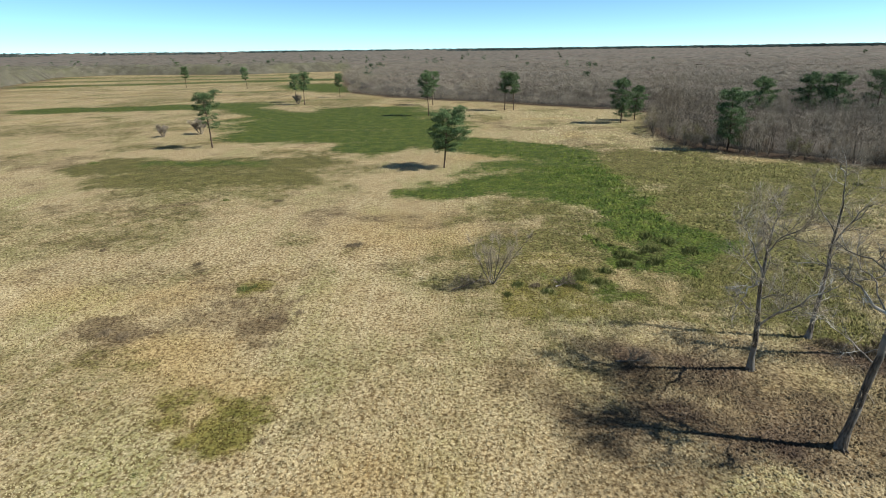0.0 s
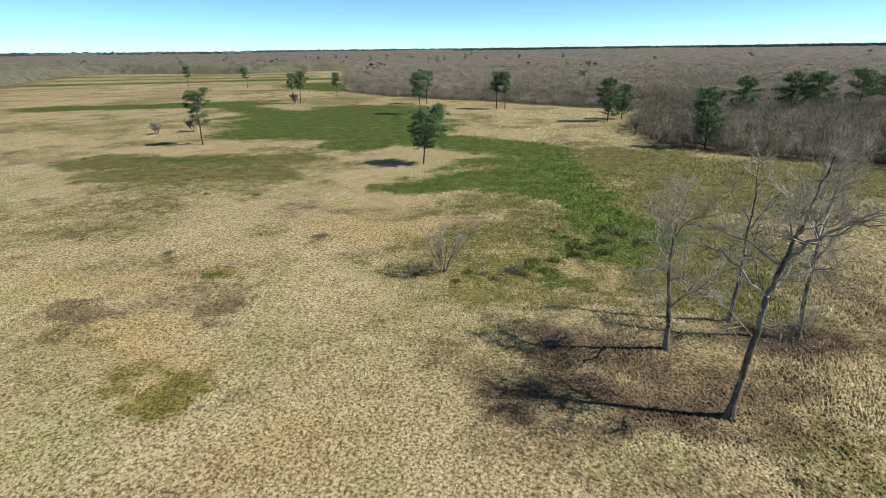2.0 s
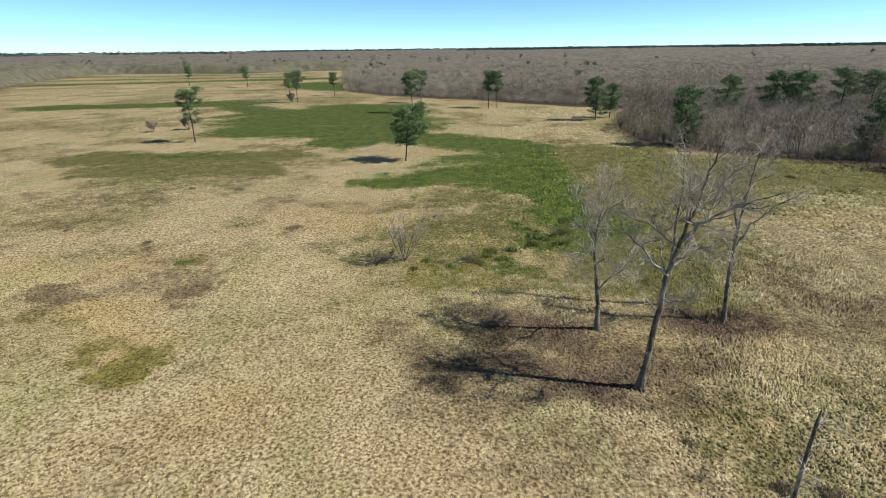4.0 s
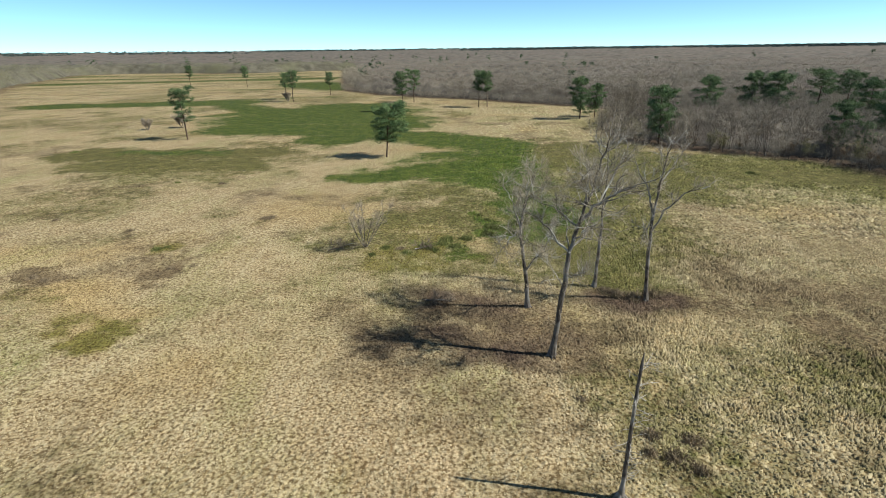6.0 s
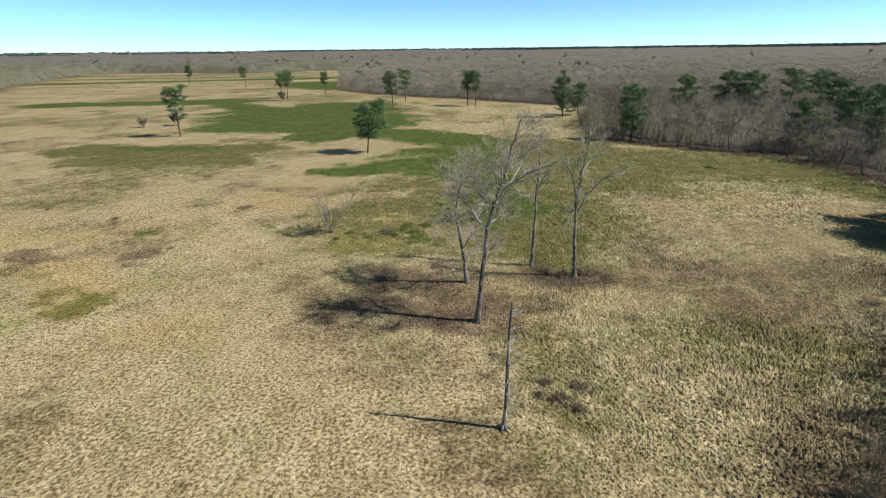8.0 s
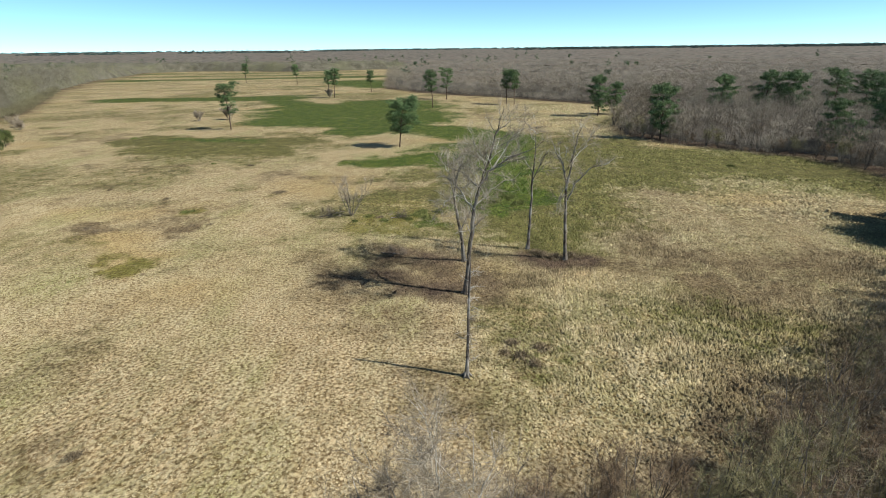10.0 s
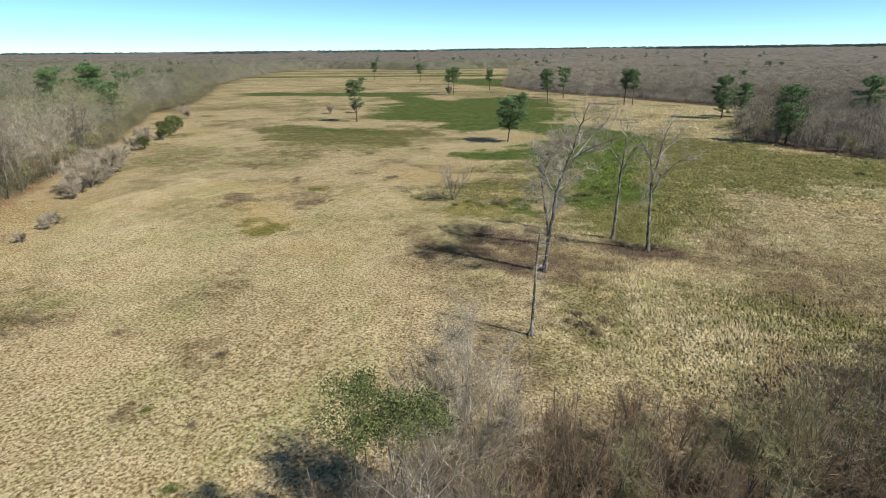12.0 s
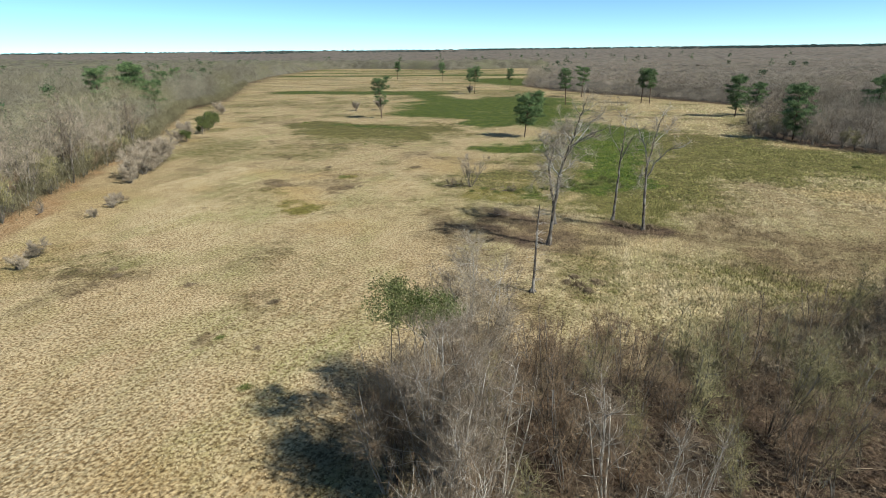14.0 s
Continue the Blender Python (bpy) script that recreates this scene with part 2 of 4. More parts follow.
def field_material(name, island, low=0.58, high=1.32):
    """Dry grass in straw tones, with the patches of the plan; tufts also vary one by one."""
    m, tree, b = material(name, 0.95)
    first = tree.nodes.new("ShaderNodeAttribute")
    first.attribute_name = "cover_a"
    second = tree.nodes.new("ShaderNodeAttribute")
    second.attribute_name = "cover_b"
    straw = mixed(tree, noise_value(tree, 0.06, 0.4, 0.6), (0.38, 0.31, 0.164), (0.425, 0.355, 0.196))
    rosy = mixed(tree, noise_value(tree, 0.08, 0.4, 0.6), (0.485, 0.37, 0.218), (0.525, 0.415, 0.25))
    straw = mixed(tree, second.outputs["Alpha"], straw, rosy)
    straw = mixed(tree, noise_value(tree, 0.27, 0.44, 0.68), straw, (0.37, 0.278, 0.15))
    straw = mixed(tree, noise_value(tree, 0.1, 0.48, 0.66, stretch=(1, 0.6, 1)), straw, (0.34, 0.305, 0.142))
    straw = mixed(tree, noise_value(tree, 0.7, 0.6, 0.76), straw, (0.26, 0.195, 0.11))
    straw = mixed(tree, noise_value(tree, 0.5, 0.5, 0.75, 2, stretch=(1.6, 0.05, 1)), straw, (0.465, 0.38, 0.23))
    straw = mixed(tree, noise_value(tree, 2.4, 0.45, 0.75), straw, (0.48, 0.398, 0.248))
    split_a = tree.nodes.new("ShaderNodeSeparateColor")
    split_b = tree.nodes.new("ShaderNodeSeparateColor")
    tree.links.new(first.outputs["Color"], split_a.inputs[0])
    tree.links.new(second.outputs["Color"], split_b.inputs[0])
    rough_edge = mixed(tree, 0.45, noise_value(tree, 0.45, 0.3, 0.7, 3), noise_value(tree, 1.6, 0.3, 0.7, 3))

    def ragged(mask):
        """A patch that frays into tufts where it is thin."""
        add = tree.nodes.new("ShaderNodeMath")
        add.operation = "ADD"
        tree.links.new(mask, add.inputs[0])
        tree.links.new(rough_edge, add.inputs[1])
        r = node(tree, "ShaderNodeMapRange", **{"From Min": 0.5, "From Max": 1.25})
        tree.links.new(add.outputs["Value"], r.inputs["Value"])
        top = tree.nodes.new("ShaderNodeMath")
        top.operation, top.use_clamp = "MULTIPLY", True
        top.inputs[1].default_value = 3.0
        tree.links.new(mask, top.inputs[0])
        both = tree.nodes.new("ShaderNodeMath")
        both.operation = "MULTIPLY"
        tree.links.new(r.outputs["Result"], both.inputs[0])
        tree.links.new(top.outputs["Value"], both.inputs[1])
        return both.outputs["Value"]

    speck = mixed(tree, 0.5, noise_value(tree, 0.28, 0.42, 0.58), noise_value(tree, 1.1, 0.4, 0.62))
    col = mixed(tree, split_a.outputs[2], straw, (0.41, 0.285, 0.115))
    col = mixed(tree, ragged(first.outputs["Alpha"]), col, mixed(tree, speck, (0.14, 0.104, 0.06), (0.265, 0.2, 0.113)))
    col = mixed(tree, ragged(split_a.outputs[1]), col, mixed(tree, speck, (0.1, 0.098, 0.031), (0.2, 0.176, 0.064)))
    col = mixed(tree, ragged(split_a.outputs[0]), col, mixed(tree, speck, (0.05, 0.08, 0.014), (0.128, 0.152, 0.03)))
    col = mixed(tree, ragged(split_b.outputs[0]), col, mixed(tree, speck, (0.14, 0.128, 0.032), (0.235, 0.195, 0.06)))
    # Litter tone, kept dark and reddish to deepen and warm the tree shadows.
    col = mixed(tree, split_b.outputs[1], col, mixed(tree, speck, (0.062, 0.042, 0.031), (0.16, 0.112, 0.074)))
    col = mixed(tree, split_b.outputs[2], col, mixed(tree, speck, (0.36, 0.23, 0.12), (0.45, 0.33, 0.19)))
    if island:
        each = tree.nodes.new("ShaderNodeNewGeometry").outputs["Random Per Island"]
        ramp = node(tree, "ShaderNodeMapRange", **{"To Min": low, "To Max": high})
        tree.links.new(each, ramp.inputs["Value"])
        scale = tree.nodes.new("ShaderNodeVectorMath")
        scale.operation = "SCALE"
        tree.links.new(col, scale.inputs[0])
        tree.links.new(ramp.outputs["Result"], scale.inputs["Scale"])
        col = scale.outputs["Vector"]
        lifted = tree.nodes.new("ShaderNodeVectorMath")
        lifted.inputs[1].default_value = (0, 0, 0.18)
        tree.links.new(tree.nodes.new("ShaderNodeNewGeometry").outputs["Normal"], lifted.inputs[0])
        even = tree.nodes.new("ShaderNodeVectorMath")
        even.operation = "NORMALIZE"
        tree.links.new(lifted.outputs["Vector"], even.inputs[0])
        tree.links.new(even.outputs["Vector"], b.inputs["Normal"])
    else:
        # Dark noise multiplied in as the shade of gaps between tussocks.
        fine = mixed(tree, noise_value(tree, 3.4, 0.38, 0.62, 6), (0.34, 0.28, 0.21), (1.0, 0.97, 0.92))
        col = mixed(tree, 1.0, col, fine, "MULTIPLY")
        bump = node(tree, "ShaderNodeBump", Strength=0.9, Distance=0.25)
        tree.links.new(noise_value(tree, 2.2, 0.2, 0.8, 6), bump.inputs["Height"])
        tree.links.new(bump.outputs["Normal"], b.inputs["Normal"])
    tree.links.new(col, b.inputs["Base Color"])
    return m


def mottled(name, dark, light, scale, roughness=0.9, spread=0.35, stretch=None, bump=0.0, patch=None, up=0.0):
    """Two tones by noise, each island a little different, with an optional third tone in patches."""
    m, tree, b = material(name, roughness)
    col = mixed(tree, noise_value(tree, scale, stretch=stretch), dark, light)
    if patch:
        col = mixed(tree, noise_value(tree, scale * 0.23, 0.5, 0.62), col, patch)
    each = tree.nodes.new("ShaderNodeNewGeometry").outputs["Random Per Island"]
    ramp = node(tree, "ShaderNodeMapRange", **{"To Min": 1 - spread, "To Max": 1 + spread})
    tree.links.new(each, ramp.inputs["Value"])
    lone = tree.nodes.new("ShaderNodeObjectInfo").outputs["Random"]
    ramp_b = node(tree, "ShaderNodeMapRange", **{"To Min": 0.85, "To Max": 1.15})
    tree.links.new(lone, ramp_b.inputs["Value"])
    mult = tree.nodes.new("ShaderNodeMath")
    mult.operation = "MULTIPLY"
    tree.links.new(ramp.outputs["Result"], mult.inputs[0])
    tree.links.new(ramp_b.outputs["Result"], mult.inputs[1])
    scaled = tree.nodes.new("ShaderNodeVectorMath")
    scaled.operation = "SCALE"
    tree.links.new(col, scaled.inputs[0])
    tree.links.new(mult.outputs["Value"], scaled.inputs["Scale"])
    tree.links.new(scaled.outputs["Vector"], b.inputs["Base Color"])
    if up:
        lifted = tree.nodes.new("ShaderNodeVectorMath")
        lifted.inputs[1].default_value = (0, 0, up)
        tree.links.new(tree.nodes.new("ShaderNodeNewGeometry").outputs["Normal"], lifted.inputs[0])
        even = tree.nodes.new("ShaderNodeVectorMath")
        even.operation = "NORMALIZE"
        tree.links.new(lifted.outputs["Vector"], even.inputs[0])
        tree.links.new(even.outputs["Vector"], b.inputs["Normal"])
    if bump:
        n = node(tree, "ShaderNodeBump", Strength=bump, Distance=0.05)
        tree.links.new(noise_value(tree, scale * 1.5, 0.2, 0.8, stretch=stretch), n.inputs["Height"])
        tree.links.new(n.outputs["Normal"], b.inputs["Normal"])
    return m


soil_grass = field_material("dry_grass_ground", False)
tuft_grass = field_material("dry_grass_tufts", True, 0.72, 1.2)
tuft_far = field_material("dry_grass_far_tufts", True, 0.68, 1.16)
bark = mottled("grey_brown_bark", (0.05, 0.041, 0.033), (0.16, 0.134, 0.108), 2.5, stretch=(3, 3, 0.6), bump=0.8, spread=0.1, patch=(0.22, 0.2, 0.175))
dead_wood = mottled("weathered_dead_wood", (0.05, 0.04, 0.033), (0.19, 0.16, 0.13), 3, stretch=(4, 4, 0.5), bump=0.8, spread=0.15, patch=(0.36, 0.325, 0.28))
pale_bark = mottled("pale_grey_bark", (0.3, 0.265, 0.22), (0.52, 0.475, 0.41), 2.0, stretch=(2, 2, 0.7), bump=0.5, spread=0.2)
twig_grey = mottled("grey_twigs", (0.205, 0.165, 0.115), (0.385, 0.315, 0.228), 0.5, spread=0.3, up=0.5)
twig_dusk = mottled("dusky_twigs", (0.11, 0.084, 0.058), (0.23, 0.18, 0.128), 0.4, spread=0.3, up=0.4)
twig_brown = mottled("brown_twigs", (0.11, 0.073, 0.043), (0.24, 0.168, 0.103), 0.3, spread=0.35, up=0.5)
twig_olive = mottled("budding_twigs", (0.17, 0.15, 0.066), (0.3, 0.262, 0.13), 0.4, spread=0.35, up=0.5)
edge_bark = mottled("grey_trunk_bark", (0.11, 0.092, 0.072), (0.24, 0.205, 0.165), 2.0, spread=0.25, up=0.3)
limb_bark = mottled("pale_limb_bark", (0.13, 0.112, 0.092), (0.36, 0.32, 0.275), 2.0, bump=0.5, spread=0.25, patch=(0.5, 0.465, 0.41))
pine_bark = mottled("pine_bark", (0.06, 0.043, 0.032), (0.17, 0.115, 0.08), 3, stretch=(3, 3, 0.7), bump=0.8, spread=0.1)
needles = mottled("pine_needles", (0.05, 0.085, 0.032), (0.135, 0.185, 0.072), 0.5, 0.7, spread=0.4, up=0.45)
broad_leaf = mottled("evergreen_leaves", (0.062, 0.078, 0.022), (0.15, 0.165, 0.056), 0.8, 0.55, spread=0.45)
woods_far = mottled("bare_woods", (0.13, 0.107, 0.077), (0.3, 0.253, 0.188), 0.1, spread=0.2, patch=(0.22, 0.182, 0.126), up=0.9)
brush_olive = mottled("olive_edge_brush", (0.06, 0.055, 0.028), (0.17, 0.148, 0.085), 0.2, spread=0.3, up=0.4)
# Darker copy of bare_woods; shade on the wood's near face is in the colour.
woods_edge_shade = mottled("shaded_edge_woods", (0.1, 0.081, 0.059), (0.275, 0.232, 0.17), 0.11, spread=0.3, patch=(0.16, 0.128, 0.085), up=0.35)
twig_shade = mottled("shaded_undergrowth", (0.1, 0.073, 0.047), (0.215, 0.162, 0.106), 0.4, spread=0.35, up=0.4)
woods_left = mottled("pale_bare_woods", (0.075, 0.066, 0.043), (0.23, 0.203, 0.147), 0.11, spread=0.25, patch=(0.155, 0.14, 0.076), up=0.6)
canopy_east = mottled("leafless_canopy", (0.092, 0.077, 0.059), (0.178, 0.15, 0.118), 0.07, spread=0.0, patch=(0.15, 0.118, 0.094), bump=0.5)
canopy_west = mottled("pale_leafless_canopy", (0.09, 0.08, 0.055), (0.165, 0.145, 0.104), 0.1, spread=0.0, patch=(0.15, 0.138, 0.082), bump=0.5)
# Bluer than the nearer pines: distance haze mixed into the crown colour.
hazy_pine = mottled("hazy_pine_crowns", (0.03, 0.045, 0.04), (0.06, 0.082, 0.07), 0.01, spread=0.25, up=0.4)
woods_pine = mottled("far_pine_crowns", (0.035, 0.058, 0.028), (0.075, 0.105, 0.046), 0.05, spread=0.3, up=0.4)


# ---- mesh building ----
def tri_mesh(name, verts, tris, mat, colours=None):
    me = bpy.data.meshes.new(name)
    verts, tris = np.asarray(verts, np.float32), np.asarray(tris, np.int32)
    me.vertices.add(len(verts))
    me.vertices.foreach_set("co", verts.ravel())
    me.loops.add(tris.size)
    me.loops.foreach_set("vertex_index", tris.ravel())
    me.polygons.add(len(tris))
    me.polygons.foreach_set("loop_start", np.arange(0, tris.size, 3, dtype=np.int32))
    me.polygons.foreach_set("loop_total", np.full(len(tris), 3, np.int32))
    for key, value in (colours or {}).items():
        att = me.attributes.new(key, "FLOAT_COLOR", "POINT")
        att.data.foreach_set("color", np.asarray(value, np.float32).ravel())
    me.materials.append(mat)
    me.update(calc_edges=True)
    return me


class Shape:
    """Collects tubes, blades and fans into one triangle mesh."""

    def __init__(self, seed):
        self.rng = np.random.RandomState(seed)
        self.verts, self.tris, self.count = [], [], 0

    def add(self, v, t):
        self.verts.append(np.asarray(v, float))
        self.tris.append(np.asarray(t, int) + self.count)
        self.count += len(v)

    def tube(self, points, radii, sides=6, rough=0.0):
        pts = np.asarray(points, float)
        ways = np.gradient(pts, axis=0)
        ways /= np.linalg.norm(ways, axis=1)[:, None] + 1e-9
        ref = np.array((0.0, 0, 1)) if abs(ways[0][2]) < 0.8 else np.array((0.0, 1, 0))
        ang = np.arange(sides) * 2 * math.pi / sides
        rings = []
        for p, w, r in zip(pts, ways, radii):
            u = np.cross(ref, w)
            u /= np.linalg.norm(u) + 1e-9
            v = np.cross(w, u)
            rr = r * (1 + rough * (self.rng.rand(sides) - 0.5))
            rings.append(p + (np.cos(ang) * rr)[:, None] * u + (np.sin(ang) * rr)[:, None] * v)
        verts, tris, n = np.concatenate(rings), [], len(pts)
        for k in range(n - 1):
            for s in range(sides):
                a, b = k * sides + s, k * sides + (s + 1) % sides
                tris += [(a, b, b + sides), (a, b + sides, a + sides)]
        tris += [((n - 1) * sides, (n - 1) * sides + s, (n - 1) * sides + s + 1) for s in range(1, sides - 1)]
        self.add(verts, tris)

    def blades(self, bases, tips, width):
        """Thin triangles from bases to tips."""
        bases, tips = np.asarray(bases, float), np.asarray(tips, float)
        along = tips - bases
        side = np.cross(along, self.rng.randn(*along.shape))
        side /= np.linalg.norm(side, axis=1)[:, None] + 1e-9
        w = (np.asarray(width) * np.ones(len(bases)))[:, None]
        v = np.stack([bases - side * w / 2, bases + side * w / 2, tips], axis=1).reshape(-1, 3)
        self.add(v, np.arange(len(v)).reshape(-1, 3))

    def mesh(self, name, mat):
        return tri_mesh(name, np.concatenate(self.verts), np.concatenate(self.tris), mat)


def part(name, me, parent, label=""):
    ob = new(name, me)
    ob.parent = parent
    return tagged(ob, label)


def thing(name, place, label, category, group="", turn=0.0, size=1.0):
    ob = new(name)
    ob.empty_display_size = 0.3
    ob.matrix_basis = pose(*place, 0, 0, turn) @ Matrix.Scale(size, 4)
    return tagged(ob, label, category, group)


def unit(v):
    v = np.asarray(v, float)
    return v / (np.linalg.norm(v) + 1e-9)


def ramble(rng, start, way, length, steps, wander, lift=0.0):
    """A wandering line of points."""
    pts, d = [np.asarray(start, float)], unit(way)
    for _ in range(steps):
        d = unit(d + rng.randn(3) * wander + np.array((0, 0, lift)))
        pts.append(pts[-1] + d * length / steps)
    return np.array(pts)


def branch_out(wood, twigs, rng, line, radius, level, reach, twig_len, twig_width, density, lift, stout=0.5, leafage=6.5, count=0):
    """Side branches along a line, down to fine twigs."""
    n = count or max(2, int(density * (3.6 if level == 1 else 2.4)))
    steps = 3 if level == 1 else 2
    for k in range(n):
        s = rng.uniform(0.2, 1.0)
        i = min(int(s * (len(line) - 1)), len(line) - 2)
        f = s * (len(line) - 1) - i
        p = line[i] * (1 - f) + line[i + 1] * f
        along = unit(line[i + 1] - line[i])
        d = unit(along * 0.6 + unit(rng.randn(3)) * 0.8 + np.array((0, 0, lift)))
        length = reach * rng.uniform(0.55, 1.1) * (1.15 - 0.5 * s)
        r = max(radius * stout * (1.1 - 0.6 * s), twig_width * 0.6)
        sub = ramble(rng, p, d, length, steps, 0.24, lift * 0.3)
        wood.tube(sub, np.linspace(r, r * 0.35, steps + 1), 3)
        if level < 2:
            branch_out(wood, twigs, rng, sub, r, level + 1, reach * 0.55, twig_len, twig_width, density, lift, stout, leafage)
        m = int(leafage * density)
        ids, fr = rng.randint(0, steps, m), rng.rand(m, 1)
        base = sub[ids] * (1 - fr) + sub[ids + 1] * fr
        way = unit(sub[-1] - sub[0]) * 0.8 + rng.randn(m, 3) * 0.5 + np.array((0, 0, lift))
        way /= np.linalg.norm(way, axis=1)[:, None]
        tip = base + way * (twig_len * rng.uniform(0.5, 1.2, (m, 1)))
        twigs.blades(base, tip, twig_width)
        few = rng.randint(0, m, int(m * 0.7))
        fr2 = rng.uniform(0.3, 0.8, (len(few), 1))
        base2 = base[few] * (1 - fr2) + tip[few] * fr2
        way2 = way[few] + rng.randn(len(few), 3) * 0.6
        twigs.blades(base2, base2 + way2 * twig_len * 0.45, twig_width * 0.7)


# ---- ground ----
def spread_axis(low, high, step, far, grow):
    inner = list(np.arange(low, high + step, step))
    out, d = [], step
    while inner[-1] + sum(out) < far:
        d *= grow
        out.append(d)
    up = list(inner[-1] + np.cumsum(out))
    down, d, x = [], step, low
    while x > -far:
        d *= grow
        x -= d
        down.append(x)
    return np.array(down[::-1] + inner + up)


gx, gy = spread_axis(-130, 125, 1.3, 16000, 1.07), spread_axis(-45, 290, 1.5, 16000, 1.055)
mx, my = np.meshgrid(gx, gy)
near_fade = np.clip(1.2 - np.hypot(mx - 10, my - 60) / 400, 0, 1)
verts = np.stack([mx, my, relief(mx, my) * near_fade + far_rise(mx, my)], axis=-1).reshape(-1, 3)
w, h = len(gx), len(gy)
corner = (np.arange(h - 1)[:, None] * w + np.arange(w - 1)[None]).ravel()
tris = np.concatenate([np.stack([corner, corner + 1, corner + w + 1], 1), np.stack([corner, corner + w + 1, corner + w], 1)])
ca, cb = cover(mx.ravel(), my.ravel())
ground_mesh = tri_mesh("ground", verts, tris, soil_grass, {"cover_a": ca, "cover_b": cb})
ground_mesh.polygons.foreach_set("use_smooth", np.ones(len(tris), bool))
ground = tagged(new("ground", ground_mesh), "flat dry grassland with green wet patches and leaf litter under the woods", "ground", kind="structure")


# ---- grass tussocks ----
def tussocks(name, x0, x1, y0, y1, step, size, seed, keep=None, mat=None):
    rng = np.random.RandomState(seed)
    nx, ny = int((x1 - x0) / step), int((y1 - y0) / step)
    px, py = np.meshgrid(np.linspace(x0, x1, nx), np.linspace(y0, y1, ny))
    px, py = px.ravel() + rng.uniform(-0.6, 0.6, px.size) * step, py.ravel() + rng.uniform(-0.6, 0.6, py.size) * step
    ok = field_depth(px, py) > -2
    if keep is not None:
        ok &= keep(px, py)
    px, py = px[ok], py[ok]
    n = len(px)
    ca, cb = cover(px, py)
    lump = np.clip((1 - 0.55 * cb[:, 3]) * crowns(px, py, 2.9 * size + 0.2, 21) + 0.2 * cb[:, 3] + 0.9 * (fractal(px, py, 3.4, 33, 2) - 0.5), 0, 1)
    clump = np.clip(0.35 * fractal(px, py, 7, 31) + 0.75 * lump, 0, 1)
    ok = (rng.rand(n) < 0.16 + 1.25 * clump) & (cb[:, 2] < 0.5)
    px, py, ca, cb, clump = px[ok], py[ok], ca[ok], cb[ok], clump[ok]
    n = len(px)
    coarse = np.clip((px - 4) / 34, 0, 1) * np.clip(fractal(px, py, 16, 67) * 3 - 0.7, 0, 1)
    r = size * rng.uniform(0.6, 1.3, n) * (0.7 + 0.5 * coarse)
    hgt = size * (0.85 + 0.95 * coarse) * rng.uniform(0.5, 1.0, n) * (0.25 + 1.5 * clump) * (1 - 0.6 * cb[:, 3]) * (1.0 if size < 0.3 else 0.45) * (1 + 0.25 * ca[:, 0])
    z = relief(px, py) * np.clip(1.2 - np.hypot(px - 10, py - 60) / 400, 0, 1)
    lean = rng.randn(n, 2) * 0.3
    ring = []
    for k in range(5):
        a = 2 * math.pi * k / 5 + rng.rand(n) * 0.9
        rr = r * rng.uniform(0.6, 1.1, n)
        ring.append(np.stack([px + np.cos(a) * rr, py + np.sin(a) * rr, z - 0.08], 1))
    top = np.stack([px + lean[:, 0] * r, py + lean[:, 1] * r, z + hgt * 0.95], 1)
    v = [*ring, top]
    t = [(k, (k + 1) % 5, 5) for k in range(5)]
    for k in range(3):
        a = rng.rand(n) * 2 * math.pi
        c, s = np.cos(a), np.sin(a)
        base = np.stack([px + c * r * 0.3, py + s * r * 0.3, z + hgt * 0.2], 1)
        side = np.stack([-s, c, np.zeros(n)], 1) * (r * 0.17)[:, None]
        tip = np.stack([px + c * r * 0.85, py + s * r * 0.85, z + hgt * rng.uniform(0.7, 1.15, n)], 1)
        t.append((len(v), len(v) + 1, len(v) + 2))
        v += [base - side, base + side, tip]
    per = len(v)
    verts = np.stack(v, 1).reshape(-1, 3)
    tris = (np.array(t)[None] + (np.arange(n) * per)[:, None, None]).reshape(-1, 3)
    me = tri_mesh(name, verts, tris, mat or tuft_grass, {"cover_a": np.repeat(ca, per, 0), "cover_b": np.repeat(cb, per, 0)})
    return tagged(new(name, me), "matted tussocks of dry straw-coloured grass", "grass", kind="stuff")


def near_wedge(px, py):
    return (py < 62) & (px > -0.9 * (py + 45) - 6)


tussocks("tussock_grass", -60, 92, -24, 62, 0.265, 0.195, 41, near_wedge)
tussocks("tussock_grass", -112, 118, 62, 130, 0.66, 0.4, 42, mat=tuft_far)
tussocks("tussock_grass", -150, 95, 130, 260, 1.6, 0.5, 43, mat=tuft_far)


